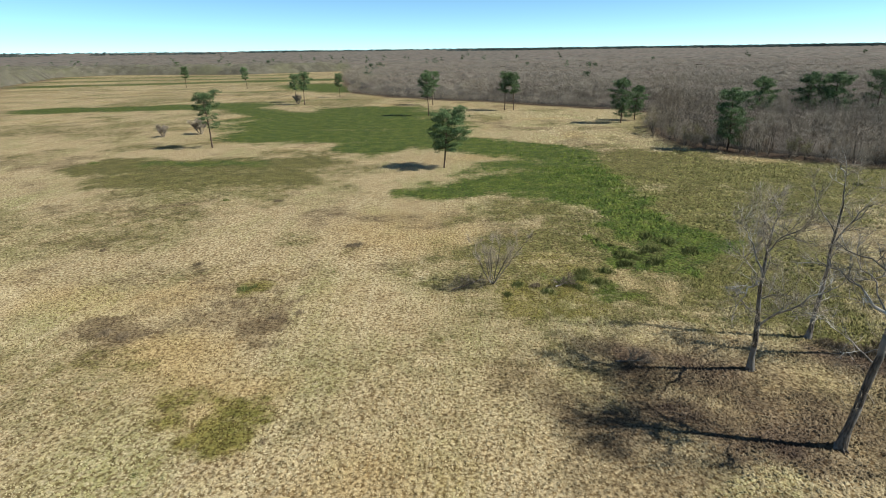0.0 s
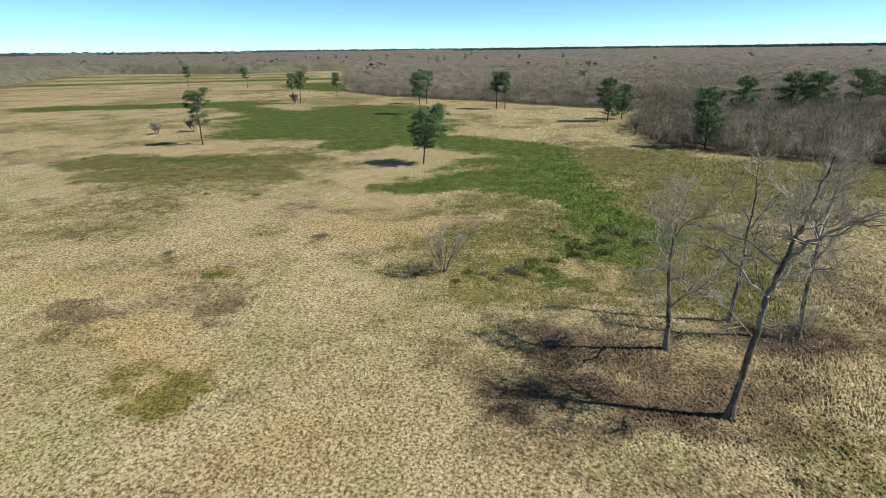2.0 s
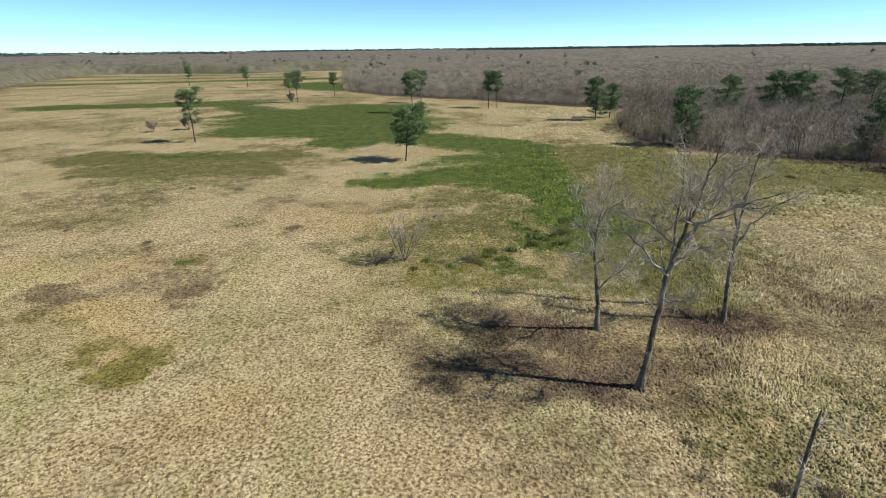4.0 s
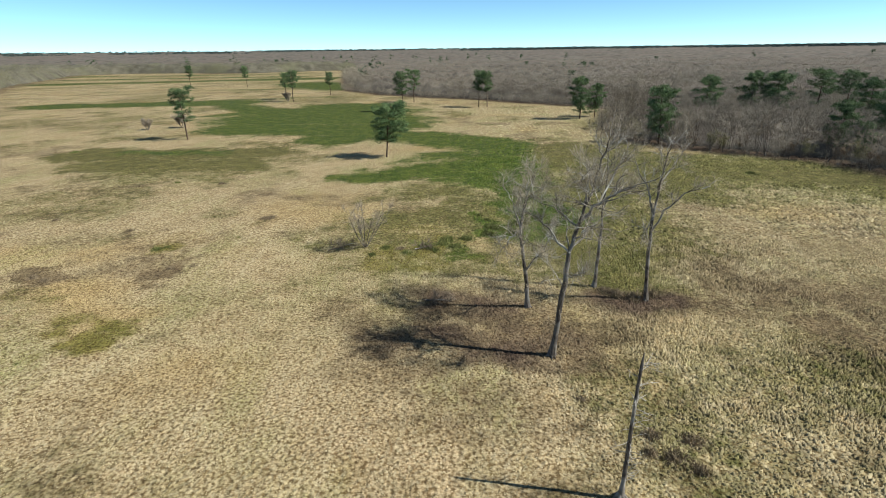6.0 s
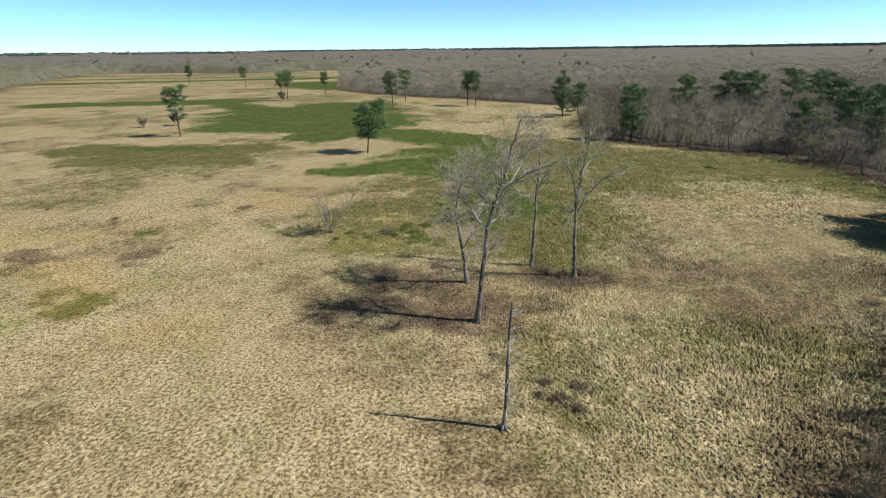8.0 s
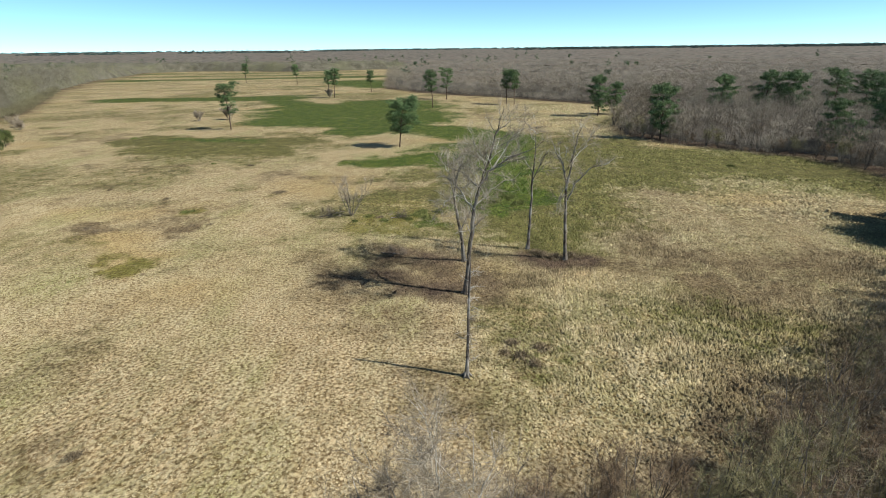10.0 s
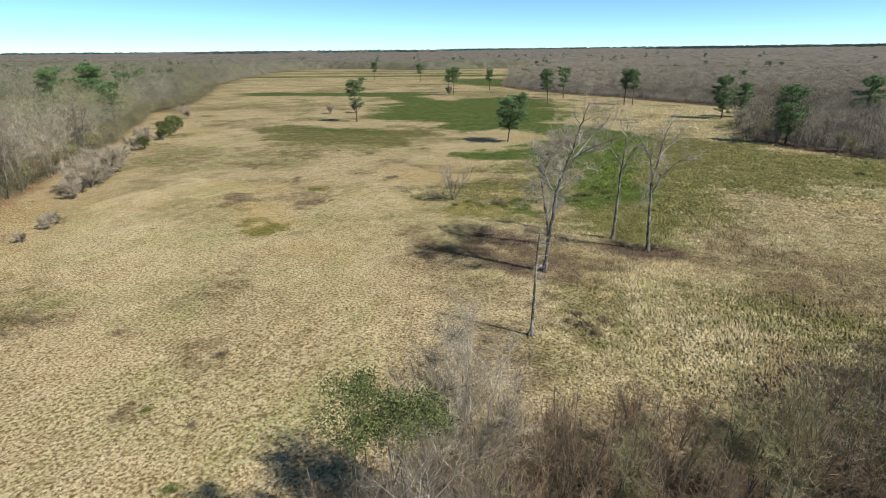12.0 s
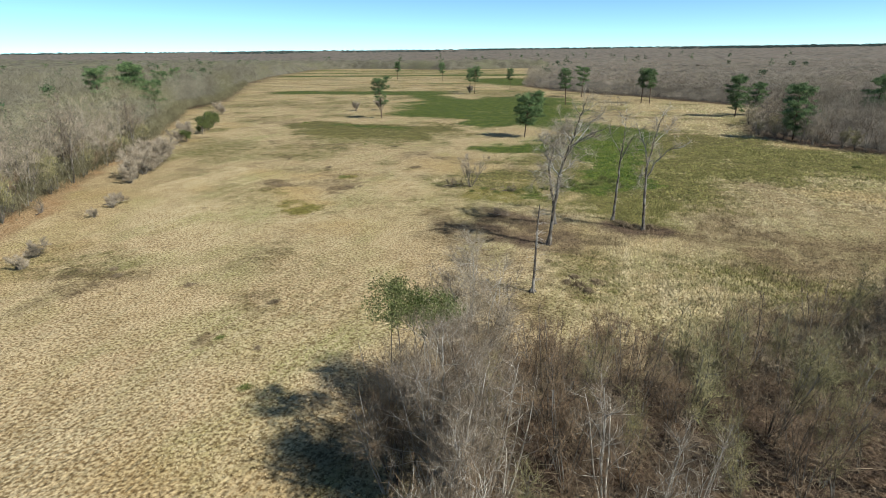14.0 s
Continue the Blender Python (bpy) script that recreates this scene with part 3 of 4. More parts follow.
# ---- pines ----
def pine_meshes(seed, height, half, bare, limbs, peak=0.5, gaps=0.1, puff=0.8):
    """A trunk, rising limbs and flat clouds of needle tufts; the crown is widest at peak of its height."""
    wood, leaf, boughs = Shape(seed), Shape(seed + 1), Shape(seed + 2)
    rng = wood.rng
    line = ramble(rng, (0, 0, -0.3), (0.03, 0, 1), height * 0.95, 9, 0.03, 0.05)
    wood.tube(line, np.linspace(height * 0.0155, 0.05, 10), 7, 0.15)
    heavy = rng.rand() * 6.283
    for k in range(limbs):
        fall = (k + rng.rand()) / limbs
        f = min(bare + (1 - bare) * fall * 0.97, 0.999) * 9
        p = line[int(f)] * (1 - f % 1) + line[min(int(f) + 1, 9)] * (f % 1)
        if rng.rand() < gaps * (1.6 - fall):
            continue
        a = k * 2.4 + rng.uniform(-0.5, 0.5)
        wide = min(1.0, 0.45 + 0.55 * fall / peak) if fall < peak else max(0.1, 1 - ((fall - peak) / (1.02 - peak)) ** 2) ** 0.5
        reach = half * wide * rng.uniform(0.7, 1.08) * (1 + 0.16 * math.cos(a - heavy))
        d = (math.cos(a), math.sin(a), rng.uniform(-0.1, 0.15) + 0.5 * fall)
        limb = ramble(rng, p, d, reach, 4, 0.09, 0.05)
        boughs.tube(limb, np.linspace(0.085 * (1.25 - fall), 0.02, 5), 4)
        for c in range(max(4, int(reach * 2.6))):
            g = (1 - 0.75 * rng.rand() ** 1.5) * 4
            i, g = min(int(g), 3), g - min(int(g), 3)
            q = limb[i] * (1 - g) + limb[i + 1] * g + rng.randn(3) * np.array((0.5, 0.5, 0.34)) + np.array((0, 0, 0.25))
            m = 46
            base = q + rng.randn(m, 3) * np.array((0.42, 0.42, 0.2)) * puff
            way = rng.randn(m, 3) * np.array((0.8, 0.8, 0.6)) + np.array((0, 0, 0.5))
            way /= np.linalg.norm(way, axis=1)[:, None]
            leaf.blades(base, base + way * puff * rng.uniform(0.3, 0.66, (m, 1)), puff * 0.14)
    return wood.mesh("pine_trunk", pine_bark), leaf.mesh("pine_crown", needles), boughs.mesh("pine_limbs", pine_bark)


PINE_KINDS = [pine_meshes(101, 15.0, 6.0, 0.3, 46, 0.45, 0.05, 0.85), pine_meshes(111, 17.0, 5.0, 0.33, 38, 0.62, 0.3, 0.85), pine_meshes(121, 17.0, 3.9, 0.47, 34, 0.5, 0.12, 0.9), pine_meshes(131, 16.0, 4.5, 0.16, 48, 0.42, 0.1, 0.9)]
PINE_TALL = [15.0, 17.0, 17.0, 16.0]


def pine(kind, x, y, height, turn, label, group="pines in the field"):
    t = thing("pine_tree", (x, y, 0), label, "tree", group, turn, height / PINE_TALL[kind])
    part("trunk", PINE_KINDS[kind][0], t, "dark reddish-brown bark")
    part("bough_frame", PINE_KINDS[kind][2], part("crown", PINE_KINDS[kind][1], t, "clumps of green needles"), "rising brown limbs")


open_pine = "green pine with a bare lower trunk standing in dry grass"
pine(0, 0.6, 131.5, 14.8, 20, "broad green pine beside a wet meadow")
pine(1, -71.5, 167.5, 17.3, 70, open_pine)
pine(3, 70.2, 212, 17.3, 10, open_pine)
for k, x, y, hgt in ((2, 31, 265.5, 17.6), (2, 35.2, 265, 17.2), (2, -225, 494, 18), (2, -161, 464, 17.4), (2, -85.4, 326, 16.2), (2, -76.7, 310.5, 17.8), (2, -65, 358, 15),
                     (2, -5.5, 247, 18.2), (1, -4.2, 297, 17.8)):
    pine(k, x, y, hgt, (x * 37) % 360, open_pine)
wood_pine = "dark green pine rising above bare winter woods"
for k, x, y, hgt in ((3, 80, 149, 17.5), (3, 112, 193, 18), (3, 126, 188, 19.5), (3, 134, 186, 19.5), (1, 147, 184, 19.5), (1, 158, 186, 18.5), (3, 118, 128, 14.5), (3, 150, 164, 18), (3, 134, 132, 17),
                     (3, 78, 219, 14), (3, 122, 124, 9.5), (3, 146, 142, 17), (3, 127, 112, 14), (1, -152, 122, 18.5), (1, -195, 131, 23), (3, -218, 168, 25), (3, -226, 172, 25), (1, -240, 205, 19), (1, -290, 262, 19)):
    pine(k, x, y, hgt, (x * 53) % 360, wood_pine, "pines in the woods")


# ---- the group of bare trees in the field ----
def limb_tree(seed, label, place, trunk, limbs, girth, density, mat_wood, mat_twig, group="bare trees in the field", twig_len=0.85, twig_width=0.017, mat_limb=None, stout=0.8):
    """A leafless tree from its trunk line and main limbs (points from its foot), with branches and twigs."""
    wood, fine = Shape(seed), Shape(seed + 1)
    rng = wood.rng

    def bend(points, wobble):
        pts = np.array(points, float)
        s = np.linspace(0, len(pts) - 1, 4 * (len(pts) - 1) + 1)
        out = np.stack([np.interp(s, range(len(pts)), pts[:, c]) for c in range(3)], 1)
        out[1:-1] += rng.randn(len(out) - 2, 3) * wobble
        return out

    line = bend(trunk, 0.05)
    radii = girth * np.linspace(1, 0.13, len(line)) ** 1.1
    radii[0] *= 1.55
    wood.tube(line, radii, 9, 0.18)
    for k in range(5):
        a = k * 1.26 + rng.rand()
        wood.tube([(0, 0, girth * 1.8), (math.cos(a) * girth * 1.3, math.sin(a) * girth * 1.3, girth * 0.5), (math.cos(a) * girth * 2.6, math.sin(a) * girth * 2.6, -0.12)], [girth * 0.5, girth * 0.42, girth * 0.15], 5)
    top = len(line) // 2
    t = thing("bare_tree", place, label, "tree", group)
    part("trunk", wood.mesh("bare_trunk", mat_wood), t, "rough grey-brown bark")
    for k in range(int(3.6 * density)):
        bough, spray = Shape(seed + 40 + k), Shape(seed + 140 + k)
        branch_out(bough, spray, rng, line[top - 2:], girth * 0.3, 1, 3.2, twig_len, twig_width, density, 0.15, stout, 5.0, 1)
        part("twig_spray", spray.mesh("bare_twigs", mat_twig), part("branch", bough.mesh("bare_branch", mat_limb or limb_bark), t), "fine grey leafless twigs")
    for k in range(int(13 * density)):
        i = rng.randint(2, max(3, len(line) - 4))
        sub = ramble(rng, line[i], (*rng.randn(2), 0.3), 0.8 + rng.rand() * 1.5, 3, 0.3)
        fine.tube(sub, [0.025, 0.018, 0.012, 0.007], 3)
        m = 14
        fine.blades(sub[rng.randint(0, 4, m)], sub[rng.randint(1, 4, m)] + rng.randn(m, 3) * 0.5, twig_width)
    for k, (size, points) in enumerate(limbs):
        l = bend(points, 0.09)
        bough, spray = Shape(seed + 10 + k), Shape(seed + 110 + k)
        bough.tube(l, girth * size * np.linspace(1.0, 0.24, len(l)), 6, 0.15)
        branch_out(bough, spray, rng, l, girth * size * 0.6, 1, 2.7, twig_len, twig_width, density, 0.15, stout, 4.6)
        part("twig_spray", spray.mesh("bare_twigs", mat_twig), part("limb", bough.mesh("bare_limb", mat_limb or limb_bark), t), "fine grey leafless twigs")
    part("twig_crown", fine.mesh("bare_twig_crown", mat_twig), t, "fine grey leafless twigs")
    return t


limb_tree(201, "tall leaning leafless tree with forked grey limbs", (28.6, 31.1, -0.1),
          [(0, 0, 0), (0.6, -0.1, 6.6), (1.0, -0.1, 10.6), (1.6, 0, 13.2), (2.5, 0.2, 15.8), (3.2, 0.4, 18.6), (4.0, 0.4, 21.2)],
          [(0.55, [(1.6, 0, 13.2), (2.9, -0.8, 15.2), (5.0, -1.6, 16.6), (7.2, -2.6, 17.8)]), (0.4, [(1.6, 0, 12.8), (0.2, 1.0, 13.8), (-2.6, 1.8, 15.3)]),
           (0.42, [(1.0, -0.1, 10.4), (-0.8, 1.2, 12.2), (-2.8, 3.0, 13.6)]), (0.35, [(1.2, 0, 11), (3.0, 0.9, 12.7), (4.6, 1.5, 13.4)]), (0.3, [(2.2, 0.1, 15), (1.2, -1.2, 17), (0.9, -1.8, 18.6)]),
           (0.32, [(3.0, -0.8, 15.3), (4.6, 0.9, 17.6), (5.6, 1.4, 19)]), (0.22, [(3.2, 0.4, 18.6), (5.0, 0.8, 20.2)]), (0.3, [(1.2, 0, 11.5), (1.6, -2.0, 13.2), (2.0, -4.2, 14.4)]), (0.3, [(1.0, 0, 10), (1.0, 2.2, 12.0), (0.6, 4.6, 13.6)]),
           (0.26, [(2, 0.1, 14.5), (2.6, 2.2, 16.3), (3, 4.0, 17.6)]), (0.24, [(0.8, 0, 8.2), (1.3, -1.9, 9.2), (1.5, -3.6, 9.8)]), (0.2, [(0.7, 0, 7), (0.2, 1.8, 7.8), (-0.4, 3.2, 8.2)]), (0.24, [(2.3, 0, 15.2), (2.2, -2.0, 16.4), (2.4, -3.6, 17)])], 0.28, 2.4, bark, twig_grey)
limb_tree(211, "leafless tree with a broken crown and drooping limbs", (27.6, 41.2, -0.1),
          [(0, 0, 0), (-0.7, -0.5, 6.0), (-1.3, -1.0, 9.6), (-0.7, 0, 12.8), (0.5, 1.2, 15.6)],
          [(0.4, [(-1.3, -1, 9.4), (-2.4, -1.2, 8.6), (-3.4, -1.6, 7.2)]), (0.45, [(-0.4, -0.3, 4.6), (1.0, -3.0, 8.2), (1.4, -5.6, 10.8)]), (0.35, [(-1.3, -1, 9.8), (-2.0, 0, 12.2), (-3.1, 0.4, 14.2)]),
           (0.3, [(-0.9, -0.4, 11.6), (-0.3, -1.6, 13.6), (1.4, -2.2, 14.9)]), (0.28, [(-1.1, -0.8, 8.4), (-1.4, 1.4, 10.2), (-1.2, 3.4, 11.6)]), (0.26, [(-1.0, -0.6, 7.6), (-0.9, -2.6, 8.8), (-1.3, -4.4, 9.6)]), (0.22, [(-0.6, 0, 13), (-0.2, 2.4, 14.4), (0.2, 3.8, 15)])], 0.25, 2.6, bark, twig_grey)
limb_tree(221, "slender upright leafless tree in the group", (36.3, 46.6, -0.1),
          [(0, 0, 0), (0.25, 0, 5.2), (0.2, 0.2, 9.8), (0.5, 0.4, 13.6), (0.5, 1.2, 17.2)],
          [(0.4, [(0.3, 0.2, 10), (1.2, -0.4, 12.6), (2.2, -1.2, 14.6)]), (0.3, [(0.3, 0.3, 11), (-1.2, 0.8, 13.2), (-2.2, 1.4, 15.4)]), (0.3, [(0.5, 1, 16.4), (-0.6, 0.6, 17.6), (-1.9, 0.2, 18.2)])], 0.23, 2.0, bark, twig_grey)
limb_tree(231, "leafless tree with spreading pale upper limbs", (41.3, 42.9, -0.1),
          [(0, 0, 0), (-0.3, 0, 4.6), (-0.6, -0.4, 9.8), (-0.1, 0, 12.8), (0.4, 0.4, 16), (1.0, 0.6, 18)],
          [(0.5, [(-0.6, -0.4, 9.8), (-0.9, 0.3, 12.2), (-1.8, 0.8, 14.2), (-2.8, 1.2, 16.5)]), (0.5, [(-0.4, -0.2, 8.4), (0.5, -0.6, 10.8), (2.0, -1.2, 12.9), (4.4, -1.7, 13.8)]),
           (0.35, [(-0.5, -0.2, 9.4), (-1.3, -0.6, 8.8), (-1.7, -0.8, 7.2)]), (0.3, [(0, 0.1, 13.2), (1.4, 1.2, 15.2), (2.4, 1.8, 16.6)])], 0.25, 2.3, bark, twig_grey)


# ---- the dead snag ----
def dead_snag():
    wood = Shape(301)
    rng = wood.rng
    line = np.array([(0, 0, -0.1), (0.05, 0, 1.2), (0.1, 0, 3), (0.12, 0.02, 5.2), (0.2, 0.03, 8.4), (0.27, 0.05, 9.9), (0.31, 0.05, 10.7)])
    wood.tube(line, [0.25, 0.15, 0.13, 0.118, 0.095, 0.08, 0.03], 9, 0.3)
    for k in range(6):
        a = k * 1.05
        wood.tube([(0, 0, 0.5), (math.cos(a) * 0.3, math.sin(a) * 0.3, 0.12), (math.cos(a) * 0.55, math.sin(a) * 0.55, -0.1)], [0.14, 0.1, 0.04], 5)
    t = thing("dead_snag", (30.1, 13.9, 0), "tall thin dead trunk with short broken branch stubs", "dead tree")
    trunk = part("trunk", wood.mesh("snag_trunk", dead_wood), t)
    for k in range(46):
        z = rng.uniform(1.2, 10)
        p = np.array([np.interp(z, line[:, 2], line[:, c]) for c in range(3)])
        a = rng.uniform(-1.2, 1.2) if rng.rand() < 0.75 else rng.rand() * 6.3
        sub = ramble(rng, p, (math.cos(a), math.sin(a), rng.uniform(-0.1, 0.6)), rng.uniform(0.3, 1.5), 3, 0.25)
        twigs = Shape(302 + k)
        twigs.tube(sub, [0.03, 0.022, 0.015, 0.006], 3)
        m = 4
        twigs.blades(sub[rng.randint(1, 3, m)], sub[rng.randint(2, 4, m)] + rng.randn(m, 3) * 0.35, 0.018)
        part("branch_stub", twigs.mesh("snag_stub", pale_bark), trunk, "short pale broken branch stub")


dead_snag()


# ---- lone bare shrubs in the field ----
def bushy(seed, height, stems, spread, density, mat_wood, mat_twig, twig_len=0.7, twig_width=0.024, girth=0.07, lift=0.45, stout=0.5):
    """Many stems from one foot, opening upwards."""
    wood, fine = Shape(seed), Shape(seed + 1)
    rng = wood.rng
    for k in range(stems):
        a = rng.rand() * 2 * math.pi
        s = rng.uniform(0.2, 1.0) * spread / height
        line = ramble(rng, (math.cos(a) * 0.15, math.sin(a) * 0.15, -0.15), (math.cos(a) * s, math.sin(a) * s, 1), height * rng.uniform(0.65, 1.0), 6, 0.055, 0.04)
        wood.tube(line, np.linspace(girth * rng.uniform(0.7, 1.2), 0.015, 7), 5)
        branch_out(wood, fine, rng, line[1:], girth * 0.6, 1, height * 0.22, twig_len, twig_width, density, lift, stout)
        root = line[rng.randint(3, 7, 26)]
        fine.blades(root, root + (rng.randn(26, 3) * 0.4 + np.array((0, 0, 0.75))) * twig_len * rng.uniform(0.7, 1.5, (26, 1)), twig_width)
    return wood.mesh("shrub_stems", mat_wood), fine.mesh("shrub_twigs", mat_twig)


def shrub(meshes, x, y, turn, size, label, name="bare_shrub", category="shrub", group="", twig_label=""):
    t = thing(name, (x, y, 0), label, category, group, turn, size)
    part("trunk", meshes[0], t)
    part("crown", meshes[1], t, twig_label)
    return t


shrub(bushy(401, 8.0, 8, 6.0, 1.7, edge_bark, twig_grey, 0.7, 0.02, 0.07), 6.1, 61, 0, 1.0, "pale many-stemmed leafless shrub with brush round its foot")
far_bush = bushy(411, 4.5, 12, 3.4, 1.7, edge_bark, twig_grey, 0.8, 0.04)
shrub(far_bush, -99.2, 193, 0, 1.0, "low grey leafless bush in dry grass")
shrub(far_bush, -88.4, 199, 120, 1.35, "low grey leafless bush in dry grass")
shrub(far_bush, -81, 314, 60, 1.2, "low grey leafless bush in dry grass")


# ---- weeds and fallen wood in the grass ----
weed_leaf = mottled("weed_leaves", (0.08, 0.095, 0.03), (0.18, 0.18, 0.06), 1.5, spread=0.4, up=0.3)
weed_dead = mottled("dead_weed_stalks", (0.12, 0.09, 0.056), (0.27, 0.205, 0.128), 1.5, spread=0.4, up=0.3)


def weed_meshes(seed, mat, count, radius, height):
    """A low tuft of fine stalks, taller in its middle."""
    s = Shape(seed)
    rng = s.rng
    a, r = rng.rand(count) * 6.283, np.sqrt(rng.rand(count)) * radius * (0.75 + 0.35 * np.sin(rng.rand() * 6 + np.arange(count)))
    base = np.stack([np.cos(a) * r, np.sin(a) * r * 0.8, np.full(count, -0.05)], 1)
    tall = height * (1.1 - 0.75 * r / radius) * rng.uniform(0.5, 1.15, count)
    lean = rng.randn(count, 2) * 0.16
    s.blades(base, base + np.stack([lean[:, 0], lean[:, 1], tall], 1), 0.045)
    return s.mesh("weed_clump", mat)


WEEDS = [weed_meshes(421, weed_leaf, 420, 1.0, 0.55), weed_meshes(422, weed_dead, 380, 1.0, 0.5)]
for k, x, y, size in ((0, -24.7, 60, 1.5), (0, -23.6, 60.8, 1.1), (1, -32.5, 102, 1.3), (1, -50, 99.8, 1.2), (0, -43, 103, 1.3), (0, -14.5, 65, 0.8), (0, -21.6, 29.2, 0.7), (1, -13.8, 32.5, 0.7),
                      (1, -34, 68.8, 1.2), (1, -51, 75.2, 1.1), (0, 14.8, 60.8, 1.4), (0, 17.4, 62, 1.2), (0, 23.4, 76.5, 0.9), (0, 25.2, 71, 1.0), (0, 24.6, 74, 0.7), (0, 27, 68.5, 1.0), (0, 26.2, 72.6, 0.8), (0, 28.4, 70.8, 0.9), (1, 11.4, 60, 1.0), (0, 9.2, 60.4, 1.1), (1, 29.9, 24.2, 0.7), (1, 35, 17.6, 1.3), (1, 36.2, 16.4, 1.1),
                      (1, 33.4, 18, 0.9), (1, 2.8, 0.9, 0.9), (0, 2.9, -7.8, 0.6), (1, 7.9, -8.1, 0.6), (0, 11.3, -13.8, 0.7), (1, -10.3, 1, 1.1), (1, -21.4, 0, 1.3), (1, -24, 1.4, 1.2),
                      (1, -35.4, 29, 0.8), (0, -95, 145, 1.6), (0, 86, 107.4, 1.6), (1, -12.8, 75.6, 1.6), (1, -13.9, 75.2, 1.3), (0, 24.5, 66.5, 1.6), (0, 12.6, 58.2, 1.2), (0, 16.4, 59.4, 1.2), (0, 19.6, 60.8, 1.6), (0, 7.6, 57.6, 0.9), (0, 18.2, 63.6, 1.8), (0, 21.2, 64.2, 1.5), (0, 25.6, 69.4, 1.8), (0, 28.8, 67, 1.9), (0, 30.2, 72, 2.0), (0, 33.6, 75, 2.0), (0, 31.4, 77.6, 1.8), (0, 35.4, 71, 1.9),
                      (1, 38.4, 44.4, 1.6), (1, 40, 43.4, 1.8), (1, 42.2, 44.2, 1.6), (1, 37.2, 45.4, 1.3), (1, 36.8, 19.2, 1.4), (1, 34.2, 19.8, 1.2), (1, -18.6, 52.2, 1.4), (1, -16.2, 53.4, 1.3), (1, -35.6, 49.6, 1.4), (1, -33.4, 48.8, 1.3)):
    t = new("weed_clump", WEEDS[k])
    t.matrix_basis = pose(x, y, 0, 0, 0, (x * 83) % 360) @ Matrix.Scale(size, 4)
    tagged(t, ("dark green weed clump in dry grass", "dead brown weed clump in dry grass")[k], "weeds", "weed clumps in the field")


def fallen_branch(seed, x, y, turn, length, label):
    wood, twigs = Shape(seed), Shape(seed + 1)
    rng = wood.rng
    line = ramble(rng, (-length / 2, 0, 0.35), (1, 0, 0.02), length, 6, 0.16)
    line[:, 2] = np.clip(line[:, 2], 0.2, 0.9)
    wood.tube(line, np.linspace(0.09, 0.03, 7), 6, 0.2)
    branch_out(wood, twigs, rng, line, 0.06, 1, 1.7, 0.7, 0.03, 2.2, 0.35)
    t = thing("fallen_branch", (x, y, 0), label, "branch", "fallen branches", turn)
    part("trunk", wood.mesh("fallen_wood", dead_wood), t)
    part("twig_crown", twigs.mesh("fallen_twigs", twig_dusk), t)


fallen_branch(431, 3.2, 59.4, 20, 4.5, "dark fallen branch lying beside a pale shrub")
fallen_branch(439, 14.8, 60, 40, 3.0, "dark brush heap in yellow-green grass")
fallen_branch(443, -54.5, 25.4, 70, 4.0, "grey fallen branch beside the track")
fallen_branch(447, -63, 16, 150, 5.0, "pale fallen limb beside the track")
fallen_branch(451, 17.2, 42.6, 10, 3.0, "dark fallen branch in the shade of bare trees")


# ---- near thicket ----
THICKET = [bushy(501, 12.5, 5, 3.6, 1.7, pale_bark, twig_brown, 0.9, 0.018, 0.1, 0.22, 0.75), bushy(511, 11.0, 4, 2.8, 1.7, pale_bark, twig_dusk, 0.9, 0.018, 0.08, 0.22, 0.75), bushy(521, 9.5, 6, 3.0, 1.4, bark, twig_brown, 0.8, 0.02, 0.05, 0.2),
           bushy(531, 8.5, 6, 2.8, 1.4, bark, twig_olive, 0.8, 0.02, 0.05, 0.2), bushy(541, 7.0, 8, 3.0, 1.3, bark, twig_brown, 0.8, 0.022, 0.04, 0.2)]
THICKET_LABELS = ["pale-barked leafless tree at the edge of a thicket", "slender pale leafless tree in a thicket", "brown leafless sapling clump in a thicket", "leafless sapling with olive budding twigs", "low brown leafless brush clump"]
for k, x, y, size in ((2, 30.8, -15.4, 1.15), (1, 36, -23, 1.0), (1, 33.5, -24.5, 1.05), (0, 35.5, -27, 0.95), (2, 28.4, -18.8, 1.1), (2, 29.6, -20.2, 1.1), (1, 28.0, -19.8, 0.95), (4, 27.2, -17.8, 1.2), (1, 30.6, -19, 1.0), (0, 67, 12, 1.05), (0, 70, 15, 1.05), (1, 69, 18.5, 1.1), (0, 74, 21, 1.05), (1, 64.5, 10, 1.0), (2, 31.2, -18, 1.1), (2, 33.6, -15.5, 1.1), (4, 29.6, -13.2, 1.2), (1, 35.4, -18, 1.02), (1, 41.5, -16.5, 1.0), (3, 47.8, -3, 1.05), (3, 46, -8.6, 1.1), (3, 45.7, -1, 1.0), (4, 36.2, -3.3, 0.9), (3, 52, -6, 1.05), (4, 34.6, -4.6, 0.8), (4, 38.6, -2.2, 0.85), (2, 37.4, -6, 0.7), (4, 40.6, -0.6, 0.85), (2, 33.4, -7.4, 0.75), (4, 35.4, -9, 0.95), (4, 43, 0.6, 0.8), (3, 61.3, 16, 0.85)):
    shrub(THICKET[k], x, y, (x * 71) % 360, size, THICKET_LABELS[k], "thicket_tree", "tree", "trees of the thicket")
spot = np.random.RandomState(77)
